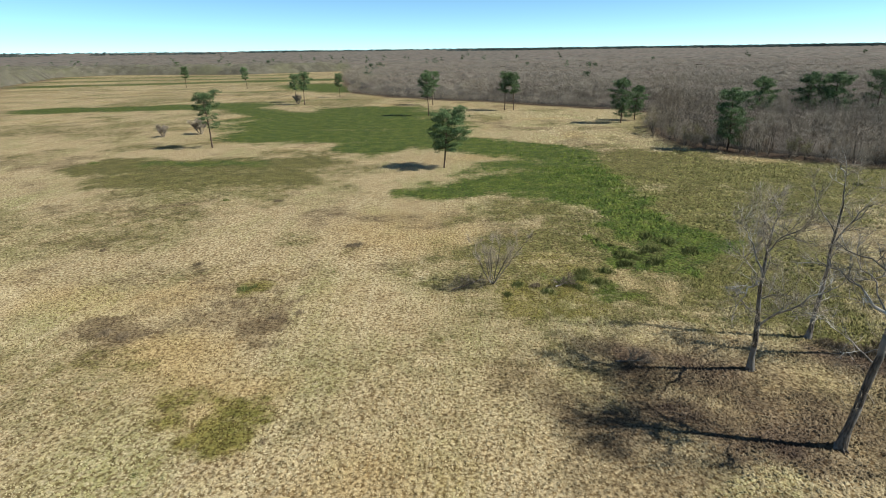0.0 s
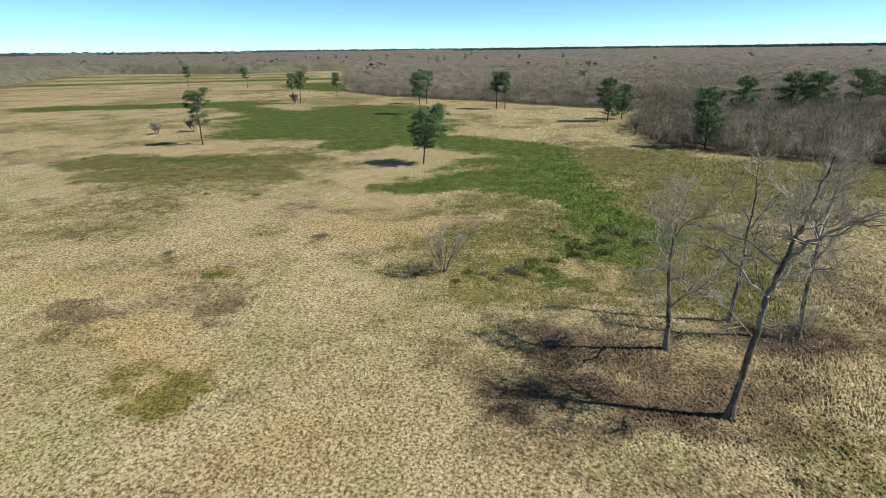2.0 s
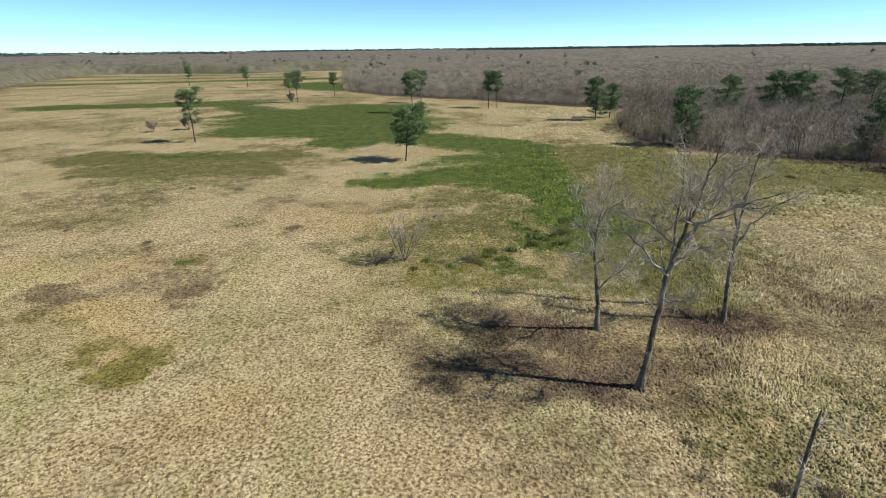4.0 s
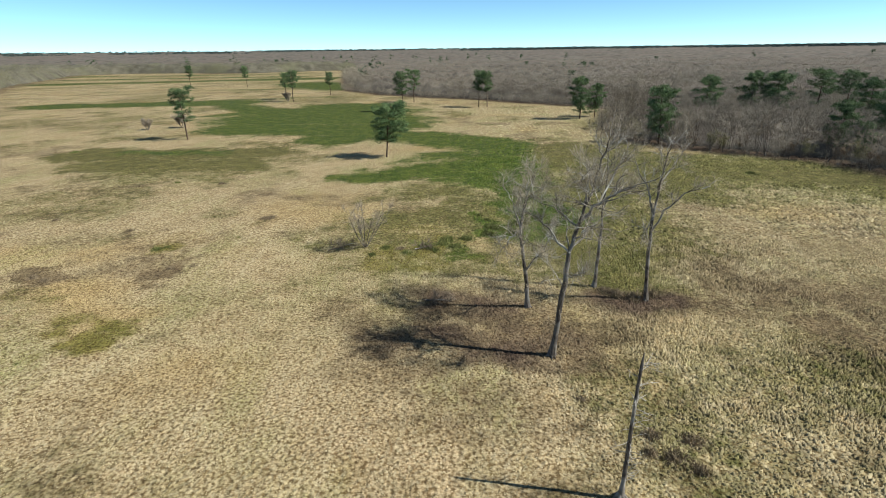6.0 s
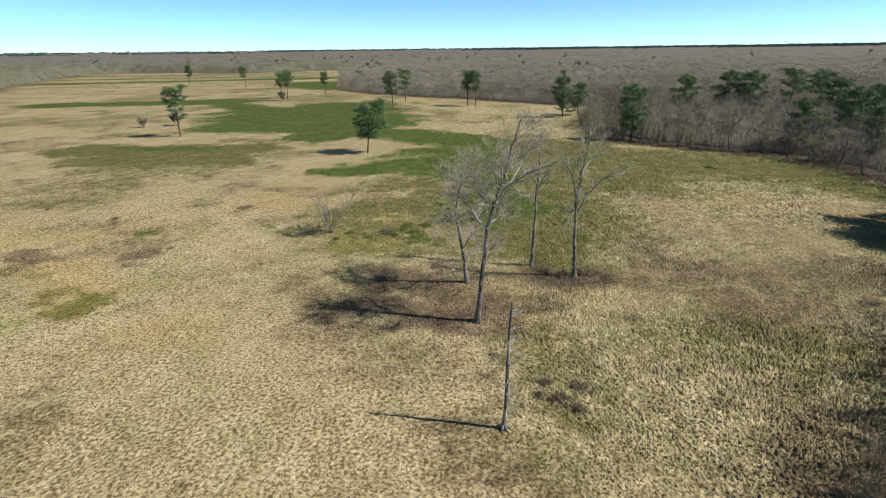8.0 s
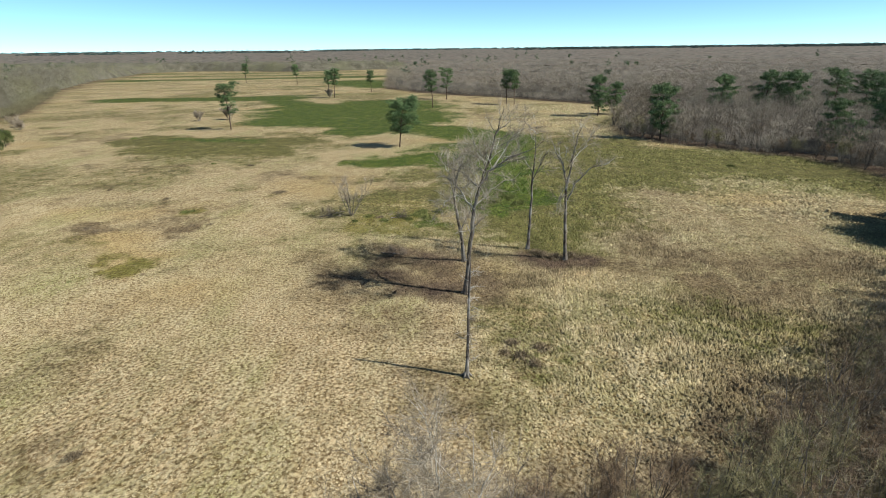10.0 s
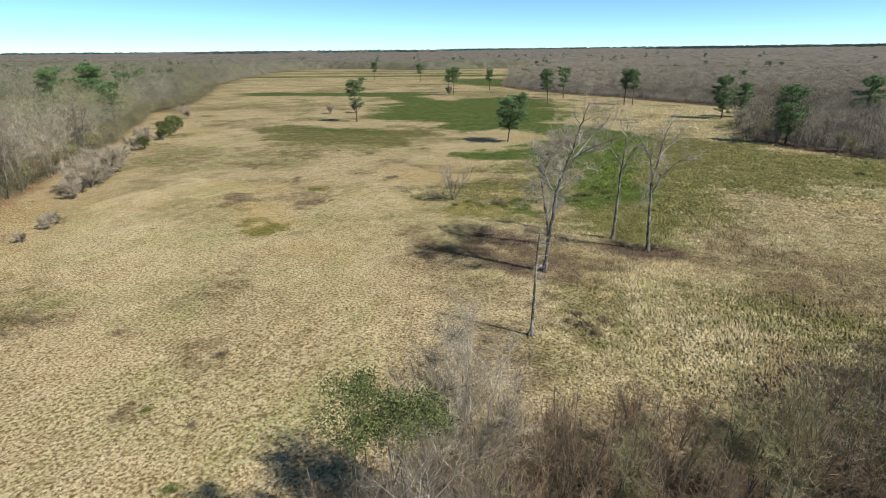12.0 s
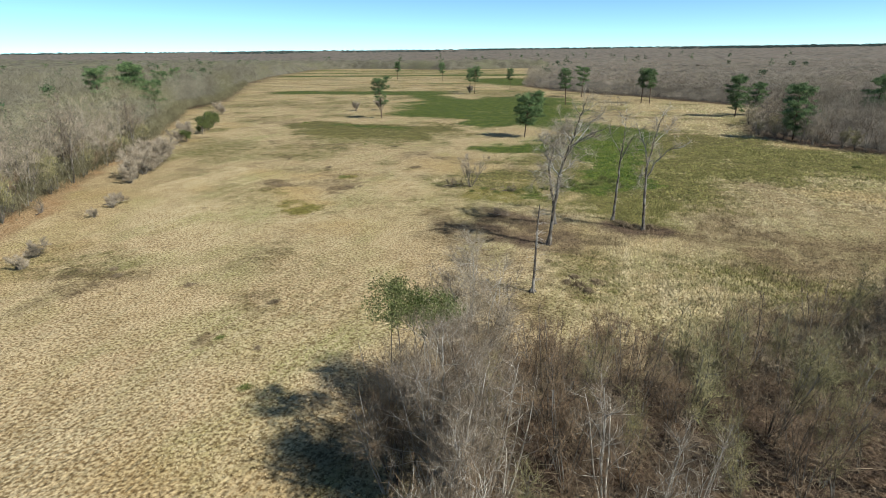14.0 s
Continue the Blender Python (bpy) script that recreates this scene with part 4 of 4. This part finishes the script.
for step_y in np.arange(-46, 74, 3.1):
    for step_x in np.arange(27, 106, 3.1):
        x, y = step_x + spot.uniform(-1.3, 1.3), step_y + spot.uniform(-1.3, 1.3)
        d = float(field_depth(np.array([x]), np.array([y]))[0])
        pick, turn, grow = spot.rand(), spot.uniform(0, 360), spot.uniform(0.75, 1.1)
        if not -17 < d < -0.8 or (d < -11 and pick < 0.3):
            continue
        k = 1 if pick > 0.82 else (0 if pick > 0.75 else (2 if pick > 0.5 else (3 if pick > 0.26 else 4)))
        if k < 2 and x > 39 and y > -12:
            k = 3 if pick > 0.8 else 2
        shrub(THICKET[k], x, y, turn, grow * (0.85 if x > 39 and y < 24 else 1.0), THICKET_LABELS[k], "thicket_tree", "tree", "trees of the thicket")


limb_tree(551, "pale many-limbed leafless tree at the thicket's edge", (32.4, -20.9, -0.1),
          [(0, 0, 0), (0.1, 0.1, 4), (0, 0.3, 8), (0.2, 0.3, 10.5), (0.1, 0.4, 12.8)],
          [(0.6, [(0, 0.1, 1.5), (-0.6, 0.3, 5), (-0.9, 0.6, 9), (-1.1, 0.8, 12)]), (0.55, [(0, 0, 2), (0.7, 0.2, 6), (1.2, 0.4, 9.5), (1.7, 0.5, 12)]), (0.4, [(0, 0.1, 4.5), (-1.6, -0.4, 5.2), (-3.6, -0.8, 5.6)]),
           (0.4, [(0, 0.1, 5), (1.6, -0.8, 6.4), (2.8, -1.2, 7.6)]), (0.35, [(-0.6, 0.3, 6), (-2.0, 0.8, 8.2), (-2.8, 1.0, 10)])], 0.15, 3.2, pale_bark, twig_dusk, "trees of the thicket", 0.9, 0.014, pale_bark, 0.6)


limb_tree(571, "pale spreading leafless tree at the thicket's edge", (30.7, -10.9, -0.1),
          [(0, 0, 0), (-0.1, 0, 4), (0.1, 0.1, 8), (0.2, 0.2, 11), (0.2, 0.3, 13.4)],
          [(0.65, [(0, 0, 1), (-0.8, 0.2, 5), (-1.3, 0.4, 9), (-1.8, 0.5, 12)]), (0.6, [(0, 0, 1.2), (0.9, 0, 5.5), (1.6, 0.3, 9.5), (2.2, 0.4, 12.2)]), (0.45, [(0, 0, 3), (-1.4, -0.6, 6), (-2.8, -0.8, 8.6)]),
           (0.45, [(0, 0, 4), (1.8, -0.7, 7), (3.2, -0.9, 9.4)]), (0.4, [(0, 0, 5), (0.2, -1.2, 8.4), (0.4, -1.8, 11)])], 0.12, 3.4, pale_bark, twig_grey, "trees of the thicket", 1.0, 0.015, pale_bark, 0.4)


wide_bush = bushy(581, 13.2, 11, 5.6, 2.1, limb_bark, twig_dusk, 0.9, 0.02, 0.07, 0.2, 0.6)
shrub(wide_bush, 30.4, -10.2, 0, 1.0, "wide pale many-stemmed leafless tree at the thicket's edge", "thicket_tree", "tree", "trees of the thicket")
shrub(wide_bush, 32.6, -20.6, 140, 0.96, "wide pale many-stemmed leafless tree at the thicket's edge", "thicket_tree", "tree", "trees of the thicket")


# ---- evergreen at the thicket's edge ----
def leafy(seed, height, radius, low, bunches, leaf=0.28, flat=0.8):
    wood, leaves = Shape(seed), Shape(seed + 1)
    rng = wood.rng
    for k in range(3):
        a = rng.rand() * 6.28
        line = ramble(rng, (0, 0, -0.1), (math.cos(a) * 0.08, math.sin(a) * 0.08, 1), height * 0.9, 6, 0.05, 0.04)
        wood.tube(line, np.linspace(0.07, 0.02, 7), 5)
        branch_out(wood, leaves, rng, line[5:], 0.06, 1, radius * 0.5, 0.3, 0.05, 1.0, 0.3)
    lobes = [np.array((math.cos(a) * radius * 0.75, math.sin(a) * radius * 0.75, low + (height - low) * rng.uniform(0.25, 0.8))) for a in np.arange(7) * 0.9 + rng.rand(7)]
    lobes.append(np.array((0, 0, low + (height - low) * 0.8)))
    for k in range(bunches):
        c = lobes[rng.randint(len(lobes))] + unit(rng.randn(3)) * rng.uniform(0.3, 1.0) * radius * 0.48
        way = rng.randn(34, 3) + np.array((0, 0, 0.3))
        way /= np.linalg.norm(way, axis=1)[:, None]
        base = c + rng.randn(34, 3) * 0.26
        leaves.blades(base, base + way * leaf * rng.uniform(0.7, 1.4, (34, 1)), leaf * 0.45)
    return wood.mesh("evergreen_stems", bark), leaves.mesh("evergreen_foliage", broad_leaf)


def evergreen(meshes, x, y, turn, size, label):
    t = thing("evergreen_tree", (x, y, 0), label, "tree", "evergreens", turn, size)
    part("trunk", meshes[0], t)
    part("foliage", meshes[1], t, "glossy dark green leaves")


broad = leafy(601, 13.0, 1.8, 11.4, 130, 0.15)
evergreen(broad, 27.6, -16.6, 0, 1.0, "leafy green evergreen tree at the thicket's edge")
evergreen(broad, 29.8, -15.8, 130, 0.95, "leafy green evergreen tree at the thicket's edge")
round_bush = leafy(611, 6.0, 2.2, 0.4, 150, 0.26)
for x, y, size in ((-113, 107, 0.8), (-116, 111, 1.0), (-119, 116, 0.95), (-123, 120, 1.05), (-127, 127, 1.0), (-130, 131, 0.8), (-103, 90, 0.7), (-106, 93, 0.5), (-78, 22, 0.7), (-86, 34, 0.6), (-70, 14, 0.5), (-82, 30, 0.6), (97, 51, 2.1), (99, 56, 2.2), (103, 63, 2.1), (101, 60, 1.8)):
    evergreen(round_bush, x, y, (x * 31) % 360, size, "dense green evergreen bush by the field's edge")


# ---- brush along the track ----
TRACK_BRUSH = bushy(651, 4.5, 12, 4.2, 1.7, edge_bark, twig_grey, 0.8, 0.035, 0.04, 0.25)
for x, y, size in ((-50, 18, 0.4), (-53, 24, 0.55), (-55, 26, 0.5), (-68, 40, 0.9), (-71, 44, 1.4), (-73, 48, 1.6), (-75, 51, 1.5), (-77, 54, 1.7), (-79, 57, 1.6), (-82, 61, 1.4), (-85, 65, 1.3), (-97, 76, 0.8), (-105, 88, 1.0), (-112, 99, 1.1), (-118, 104, 1.1), (-158, 165, 0.9), (-166, 172, 1.1), (-36, -3, 0.5), (-39, 1, 0.6)):
    shrub(TRACK_BRUSH, x, y, (x * 47) % 360, size, "low brown leafless brush beside the track", group="brush along the track")


# ---- edge trees of the woods ----
EDGE = [bushy(701, 13.0, 3, 4.0, 1.5, edge_bark, twig_grey, 1.2, 0.035, 0.1, 0.22, 0.7), bushy(711, 13.5, 3, 3.6, 1.5, bark, twig_dusk, 1.2, 0.035, 0.09, 0.22), bushy(721, 11.0, 5, 4.0, 1.2, bark, twig_grey, 1.1, 0.035, 0.07, 0.22), bushy(731, 6.0, 8, 3.4, 1.1, bark, twig_brown, 0.9, 0.045, 0.05, 0.25), bushy(741, 7.5, 8, 3.8, 1.2, bark, twig_olive, 0.9, 0.05, 0.05, 0.25)]
EDGE_LABELS = ["pale leafless tree at the edge of the woods", "tall brown leafless tree at the edge of the woods", "many-stemmed grey leafless tree at the wood's edge", "low brown leafless brush under the trees", "olive budding brush at the edge of the woods"]
closed = np.concatenate([FIELD, FIELD[:1]])
for a, b in zip(closed[:-1], closed[1:]):
    mid = (a + b) / 2
    if mid[1] > 215 or mid[1] < 5 or mid[0] < -150 or (mid[0] > 40 and mid[1] < 70):
        continue
    along = unit(np.append(b - a, 0))[:2]
    out = np.array((along[1], -along[0]))
    for s in np.arange(0, np.linalg.norm(b - a), 4.2 if mid[0] > 0 else 3.4):
        for row in range(2 if mid[0] > 0 else 3):
            q = a + along * (s + spot.uniform(-1.5, 1.5)) + out * (1.5 + row * 4.2 + spot.uniform(-1.2, 1.2))
            k = spot.choice([0, 1, 2, 3, 4], p=[0.25, 0.25, 0.25, 0.15, 0.1] if row else [0.15, 0.15, 0.25, 0.25, 0.2])
            shrub(EDGE[k], q[0], q[1], spot.uniform(0, 360), spot.uniform(0.75, 1.08) * (0.9 if mid[0] > 0 else 1.35), EDGE_LABELS[k], "woodland_tree", "tree", "trees along the wood's edge")


# ---- the woods to the horizon ----
def far_tree(seed, blades, height, radius, width, low=0.06, long=1.0, rise=0.8):
    """A leafless tree from fine twigs, rounded at the top."""
    rng = np.random.RandomState(seed)
    s = Shape(seed)
    s.blades([(0, 0, 0)], [(0, 0, height * 0.6)], width * 0.9)
    a, r = rng.rand(blades) * 6.283, np.sqrt(rng.rand(blades)) * radius
    up = (low + (0.93 - low) * rng.rand(blades) ** 0.62) * height * (1 - 0.24 * (r / radius) ** 2)
    base = np.stack([np.cos(a) * r, np.sin(a) * r, up], 1)
    way = rng.randn(blades, 3) * np.array((0.55, 0.55, 0.4)) + np.array((0, 0, rise))
    s.blades(base, base + way * long * rng.uniform(0.5, 1.2, (blades, 1)), width * rng.uniform(0.6, 1.4, blades))
    return np.concatenate(s.verts), np.concatenate(s.tris)


def scatter(name, templates, px, py, size, mat, seed, label, category):
    rng = np.random.RandomState(seed)
    kinds = rng.randint(0, len(templates), len(px))
    vs, ts, count = [], [], 0
    for k, (v, t) in enumerate(templates):
        sel = np.where(kinds == k)[0]
        if not len(sel):
            continue
        turn = rng.rand(len(sel)) * 6.283
        c, s = np.cos(turn)[:, None], np.sin(turn)[:, None]
        sc = size[sel][:, None]
        wide = sc * rng.uniform(0.85, 1.2, (len(sel), 1))
        x = (v[:, 0] * c - v[:, 1] * s) * wide + px[sel][:, None]
        y = (v[:, 0] * s + v[:, 1] * c) * wide + py[sel][:, None]
        z = v[:, 2] * sc + far_rise(px[sel], py[sel])[:, None]
        vs.append(np.stack([x, y, z], -1).reshape(-1, 3))
        ts.append((t[None] + (np.arange(len(sel)) * len(v))[:, None, None] + count).reshape(-1, 3))
        count += len(sel) * len(v)
    return tagged(new(name, tri_mesh(name, np.concatenate(vs), np.concatenate(ts), mat)), label, category, kind="stuff")


def ring_points(rng, low, high, step):
    """Jittered places round the view, from low to high metres away, thinning with distance."""
    xs, ys, r = [], [], low
    while r < high:
        gap = step(r)
        n = int(radians(124) * r / gap)
        a = radians(37) + radians(124) * (np.arange(n) + rng.rand(n)) / n
        rr = r + rng.uniform(-0.5, 0.5, n) * gap
        xs.append(20 + rr * np.cos(a))
        ys.append(-20 + rr * np.sin(a))
        r += gap
    return np.concatenate(xs), np.concatenate(ys)


def edge_points(rng, gap, depth, reach):
    """Jittered places in a belt just inside the woods."""
    xs, ys = [], []
    for a, b in zip(closed[:-1], closed[1:]):
        length = np.linalg.norm(b - a)
        if (a + b)[1] / 2 > reach or (a + b)[1] < 0:
            continue
        n = int(length * depth / gap ** 2)
        s, d = rng.rand(n), rng.uniform(-0.5, depth, n)
        along = (b - a) / length
        xs.append(a[0] + s * (b - a)[0] + d * along[1])
        ys.append(a[1] + s * (b - a)[1] - d * along[0])
    px, py = np.concatenate(xs), np.concatenate(ys)
    ok = field_depth(px, py) < 0.6
    return px[ok], py[ok]


place_rng = np.random.RandomState(88)
px, py = place_rng.uniform(26, 112, 6600), place_rng.uniform(-62, 74, 6600)
inside = field_depth(px, py)
ok = (inside < -0.2) & (inside > -22)
px, py = px[ok], py[ok]
half = len(px) // 2
scatter("thicket_undergrowth", [far_tree(771 + k, 85, 5.0, 1.5, 0.024, 0.02, 0.9, 0.4) for k in range(4)], px[:half], py[:half], place_rng.uniform(0.5, 1.25, half), twig_shade, 85, "tangled brown leafless undergrowth in the thicket", "brush")
scatter("thicket_undergrowth", [far_tree(781 + k, 85, 5.5, 1.5, 0.024, 0.02, 0.9, 0.4) for k in range(4)], px[half:], py[half:], place_rng.uniform(0.5, 1.25, len(px) - half), twig_shade, 86, "tangled grey-brown leafless undergrowth in the thicket", "brush")
px, py = edge_points(place_rng, 2.1, 7, 420)
brush_kinds = [far_tree(791 + k, 100, 4.6, 2.0, 0.045, 0.02) for k in range(4)]
brush_size, west = place_rng.uniform(0.5, 1.15, len(px)), px < -30 - 0.12 * py
scatter("edge_brush", brush_kinds, px[~west], py[~west], brush_size[~west], woods_far, 87, "tangled leafless brush along the wood's edge", "brush")
scatter("edge_brush", brush_kinds, px[west], py[west], brush_size[west], brush_olive, 88, "tangled pale brush beside the track", "brush")
def west_side(x, y):
    return (x < -30 - 0.12 * y) & (y < 900)


def canopy_height(x, y):
    """Height of the closed mass of twigs, which starts a little way inside the woods."""
    r, inside = np.hypot(x - 20, y + 20), -field_depth(x, y)
    far = np.clip((r - 500) / 700, 0, 1)
    lump = crowns(x, y, 7.5, 5) * (1 - far) + crowns(x, y, 17.0, 9) * far
    lump = 0.6 * lump + 0.22 * crowns(x, y, 2.6 + 0.006 * r, 13) + 0.3 * fractal(x, y, 42, 51)
    rise = np.clip((inside - 8) / 14, 0, 1) ** 0.7
    open_near = np.clip((r - 160) / 420, 0, 1)
    return 13.2 * np.where(west_side(x, y), 1.3 * np.clip((r - 120) / 90, 0, 1), 0.9) * rise * ((0.3 - 0.1 * open_near) + (0.25 + 0.45 * open_near) * lump)


def canopy(name, low, high, step, mat_east, mat_west):
    """The twig mass as an uneven sheet of crowns, cut out where the field lies open."""
    radii = [low]
    while radii[-1] < high:
        radii.append(radii[-1] * (1 + step))
    angles = np.arange(radians(37), radians(161), step)
    rr, aa = np.meshgrid(np.array(radii), angles, indexing="ij")
    rng = np.random.RandomState(int(low))
    rr, aa = rr * (1 + rng.uniform(-0.3, 0.3, rr.shape) * step), aa + rng.uniform(-0.3, 0.3, aa.shape) * step
    x, y = 20 + rr * np.cos(aa), -20 + rr * np.sin(aa)
    z = canopy_height(x, y) * rng.uniform(0.93, 1.07, x.shape) + far_rise(x, y)
    n, m = x.shape
    corner = (np.arange(n - 1)[:, None] * m + np.arange(m - 1)[None]).ravel()
    z = np.where(field_depth(x, y) > -8, z - 1.5, z)
    deep, west = (field_depth(x, y) < -8).ravel(), west_side(x, y).ravel()
    flat = np.stack([x, y, z], -1).reshape(-1, 3)
    for side, mat, label in ((False, mat_east, "dense grey-brown leafless woods"), (True, mat_west, "pale fuzzy leafless woods beside the track")):
        c = corner[(deep[corner] | deep[corner + 1] | deep[corner + m] | deep[corner + m + 1]) & (west[corner] == side)]
        if not len(c):
            continue
        tris = np.concatenate([np.stack([c, c + m + 1, c + 1], 1), np.stack([c, c + m, c + m + 1], 1)])
        used, index = np.unique(tris, return_inverse=True)
        me = tri_mesh(name, flat[used], index.reshape(-1, 3), mat)
        me.polygons.foreach_set("use_smooth", np.ones(len(tris), bool))
        tagged(new(name, me), label, "woods", kind="stuff")


canopy("woods_canopy", 85, 700, 0.0052, canopy_east, canopy_west)
canopy("woods_canopy", 697, 4800, 0.0068, canopy_east, canopy_west)
def wood_kinds(seed, *shape):
    return [far_tree(seed + k, *shape) for k in range(5)]


round_west = wood_kinds(881, 250, 12.4, 4.2, 0.055, 0.22, 1.2, 0.35)
px, py = edge_points(place_rng, 1.7, 5, 300)
px, py = px[px < -30], py[px < -30]
scatter("edge_brush", brush_kinds, px, py, place_rng.uniform(0.7, 1.5, len(px)), brush_olive, 86, "tangled olive-brown brush at the foot of the woods", "brush")
for low, high, step, inset, depth, kinds, kinds_west, mat, seed in (
        (75, 340, lambda r: 2.9 + r * 0.002, 2.5, 26, wood_kinds(801, 200, 13.4, 2.5, 0.05, 0.05, 1.4, 0.9), round_west, woods_edge_shade, 89),
        (75, 260, lambda r: 3.3 + r * 0.002, 26, 9999, wood_kinds(811, 220, 13.4, 2.7, 0.05, 0.38, 1.5, 1.0), round_west, woods_far, 95),
        (260, 420, lambda r: 4.2 + r * 0.004, 26, 9999, wood_kinds(891, 110, 13.4, 3.1, 0.07, 0.38, 1.5, 0.8), None, woods_far, 98),
        (340, 600, lambda r: 3.2 + r * 0.003, 2, 26, wood_kinds(831, 120, 13.4, 3.2, 0.09, 0.03, 1.3, 0.5), None, woods_far, 96),
        (600, 1100, lambda r: 2 + r * 0.0065, 2, 26, wood_kinds(851, 80, 13.5, 4.6, 0.17, 0.0, 1.4, 0.5), None, woods_far, 97),
        (420, 1000, lambda r: 3 + r * 0.009, 24, 9999, wood_kinds(821, 44, 13.8, 4.4, 0.12, 0.5, 1.5, 0.5), None, woods_far, 90)):
    px, py = ring_points(place_rng, low, high, step)
    inside = field_depth(px, py)
    ok = (inside < -inset) & (inside >= -depth)
    px, py = px[ok], py[ok]
    west = west_side(px, py)
    size = place_rng.uniform(0.75, 1.1, len(px)) * (0.8 + 0.4 * fractal(px, py, 42, 51))
    size = size * np.where(west, 1.02 + 0.5 * crowns(px, py, 11.0, 5), 0.86 + 0.1 * np.clip((np.hypot(px, py) - 190) / 130, 0, 1))
    sparse = west & (place_rng.rand(len(px)) < (0.3 if kinds_west else 0.0))
    scatter("bare_woods", kinds, px[~west], py[~west], size[~west], mat, seed, "dense grey-brown leafless woods", "woods")
    west &= ~sparse
    scatter("bare_woods", kinds_west or kinds, px[west], py[west], size[west], woods_left, seed + 20, "pale fuzzy leafless woods beside the track", "woods")


def pine_clump(seed, blades, height, radius, width):
    """A far pine: a trunk and tufts gathered in a few boughs."""
    rng = np.random.RandomState(seed)
    s = Shape(seed)
    s.blades([(0, 0, 0)], [(0, 0, height * 0.8)], width * 0.5)
    boughs = rng.randn(7, 3) * np.array((radius * 0.42, radius * 0.42, height * 0.09)) + np.array((0, 0, height * 0.8))
    base = boughs[rng.randint(0, 7, blades)] + rng.randn(blades, 3) * np.array((radius * 0.2, radius * 0.2, height * 0.045))
    s.blades(base, base + rng.randn(blades, 3) * np.array((1, 1, 0.6)) * radius * 0.24 + np.array((0, 0, radius * 0.1)), width)
    return np.concatenate(s.verts), np.concatenate(s.tris)


px, py = ring_points(place_rng, 180, 1400, lambda r: 24 + r * 0.03)
ok = (field_depth(px, py) < -12) & (place_rng.rand(len(px)) < 0.08 + 0.22 * (px < -60))
px, py = px[ok], py[ok]
scatter("far_pines", [pine_clump(861 + k, 110, 18, 4.2, 0.7) for k in range(4)], px, py, place_rng.uniform(0.75, 1.1, len(px)), woods_pine, 92, "scattered dark green pines above the woods", "woods")
px, py = ring_points(place_rng, 1500, 4700, lambda r: r * 0.012)
ok = (fractal(px, py, 500, 55) - 0.08 + 0.3 * (px > 250) + (np.hypot(px, py) - 3200) / 6000 > 0.5) & (np.hypot(px, py) > 2900)
px, py = px[ok], py[ok]
scatter("far_pines", [pine_clump(871 + k, 26, 19, 15, 4.5) for k in range(4)], px, py, place_rng.uniform(0.45, 0.95, len(px)), hazy_pine, 93, "dark belt of pine woods along the horizon", "woods")
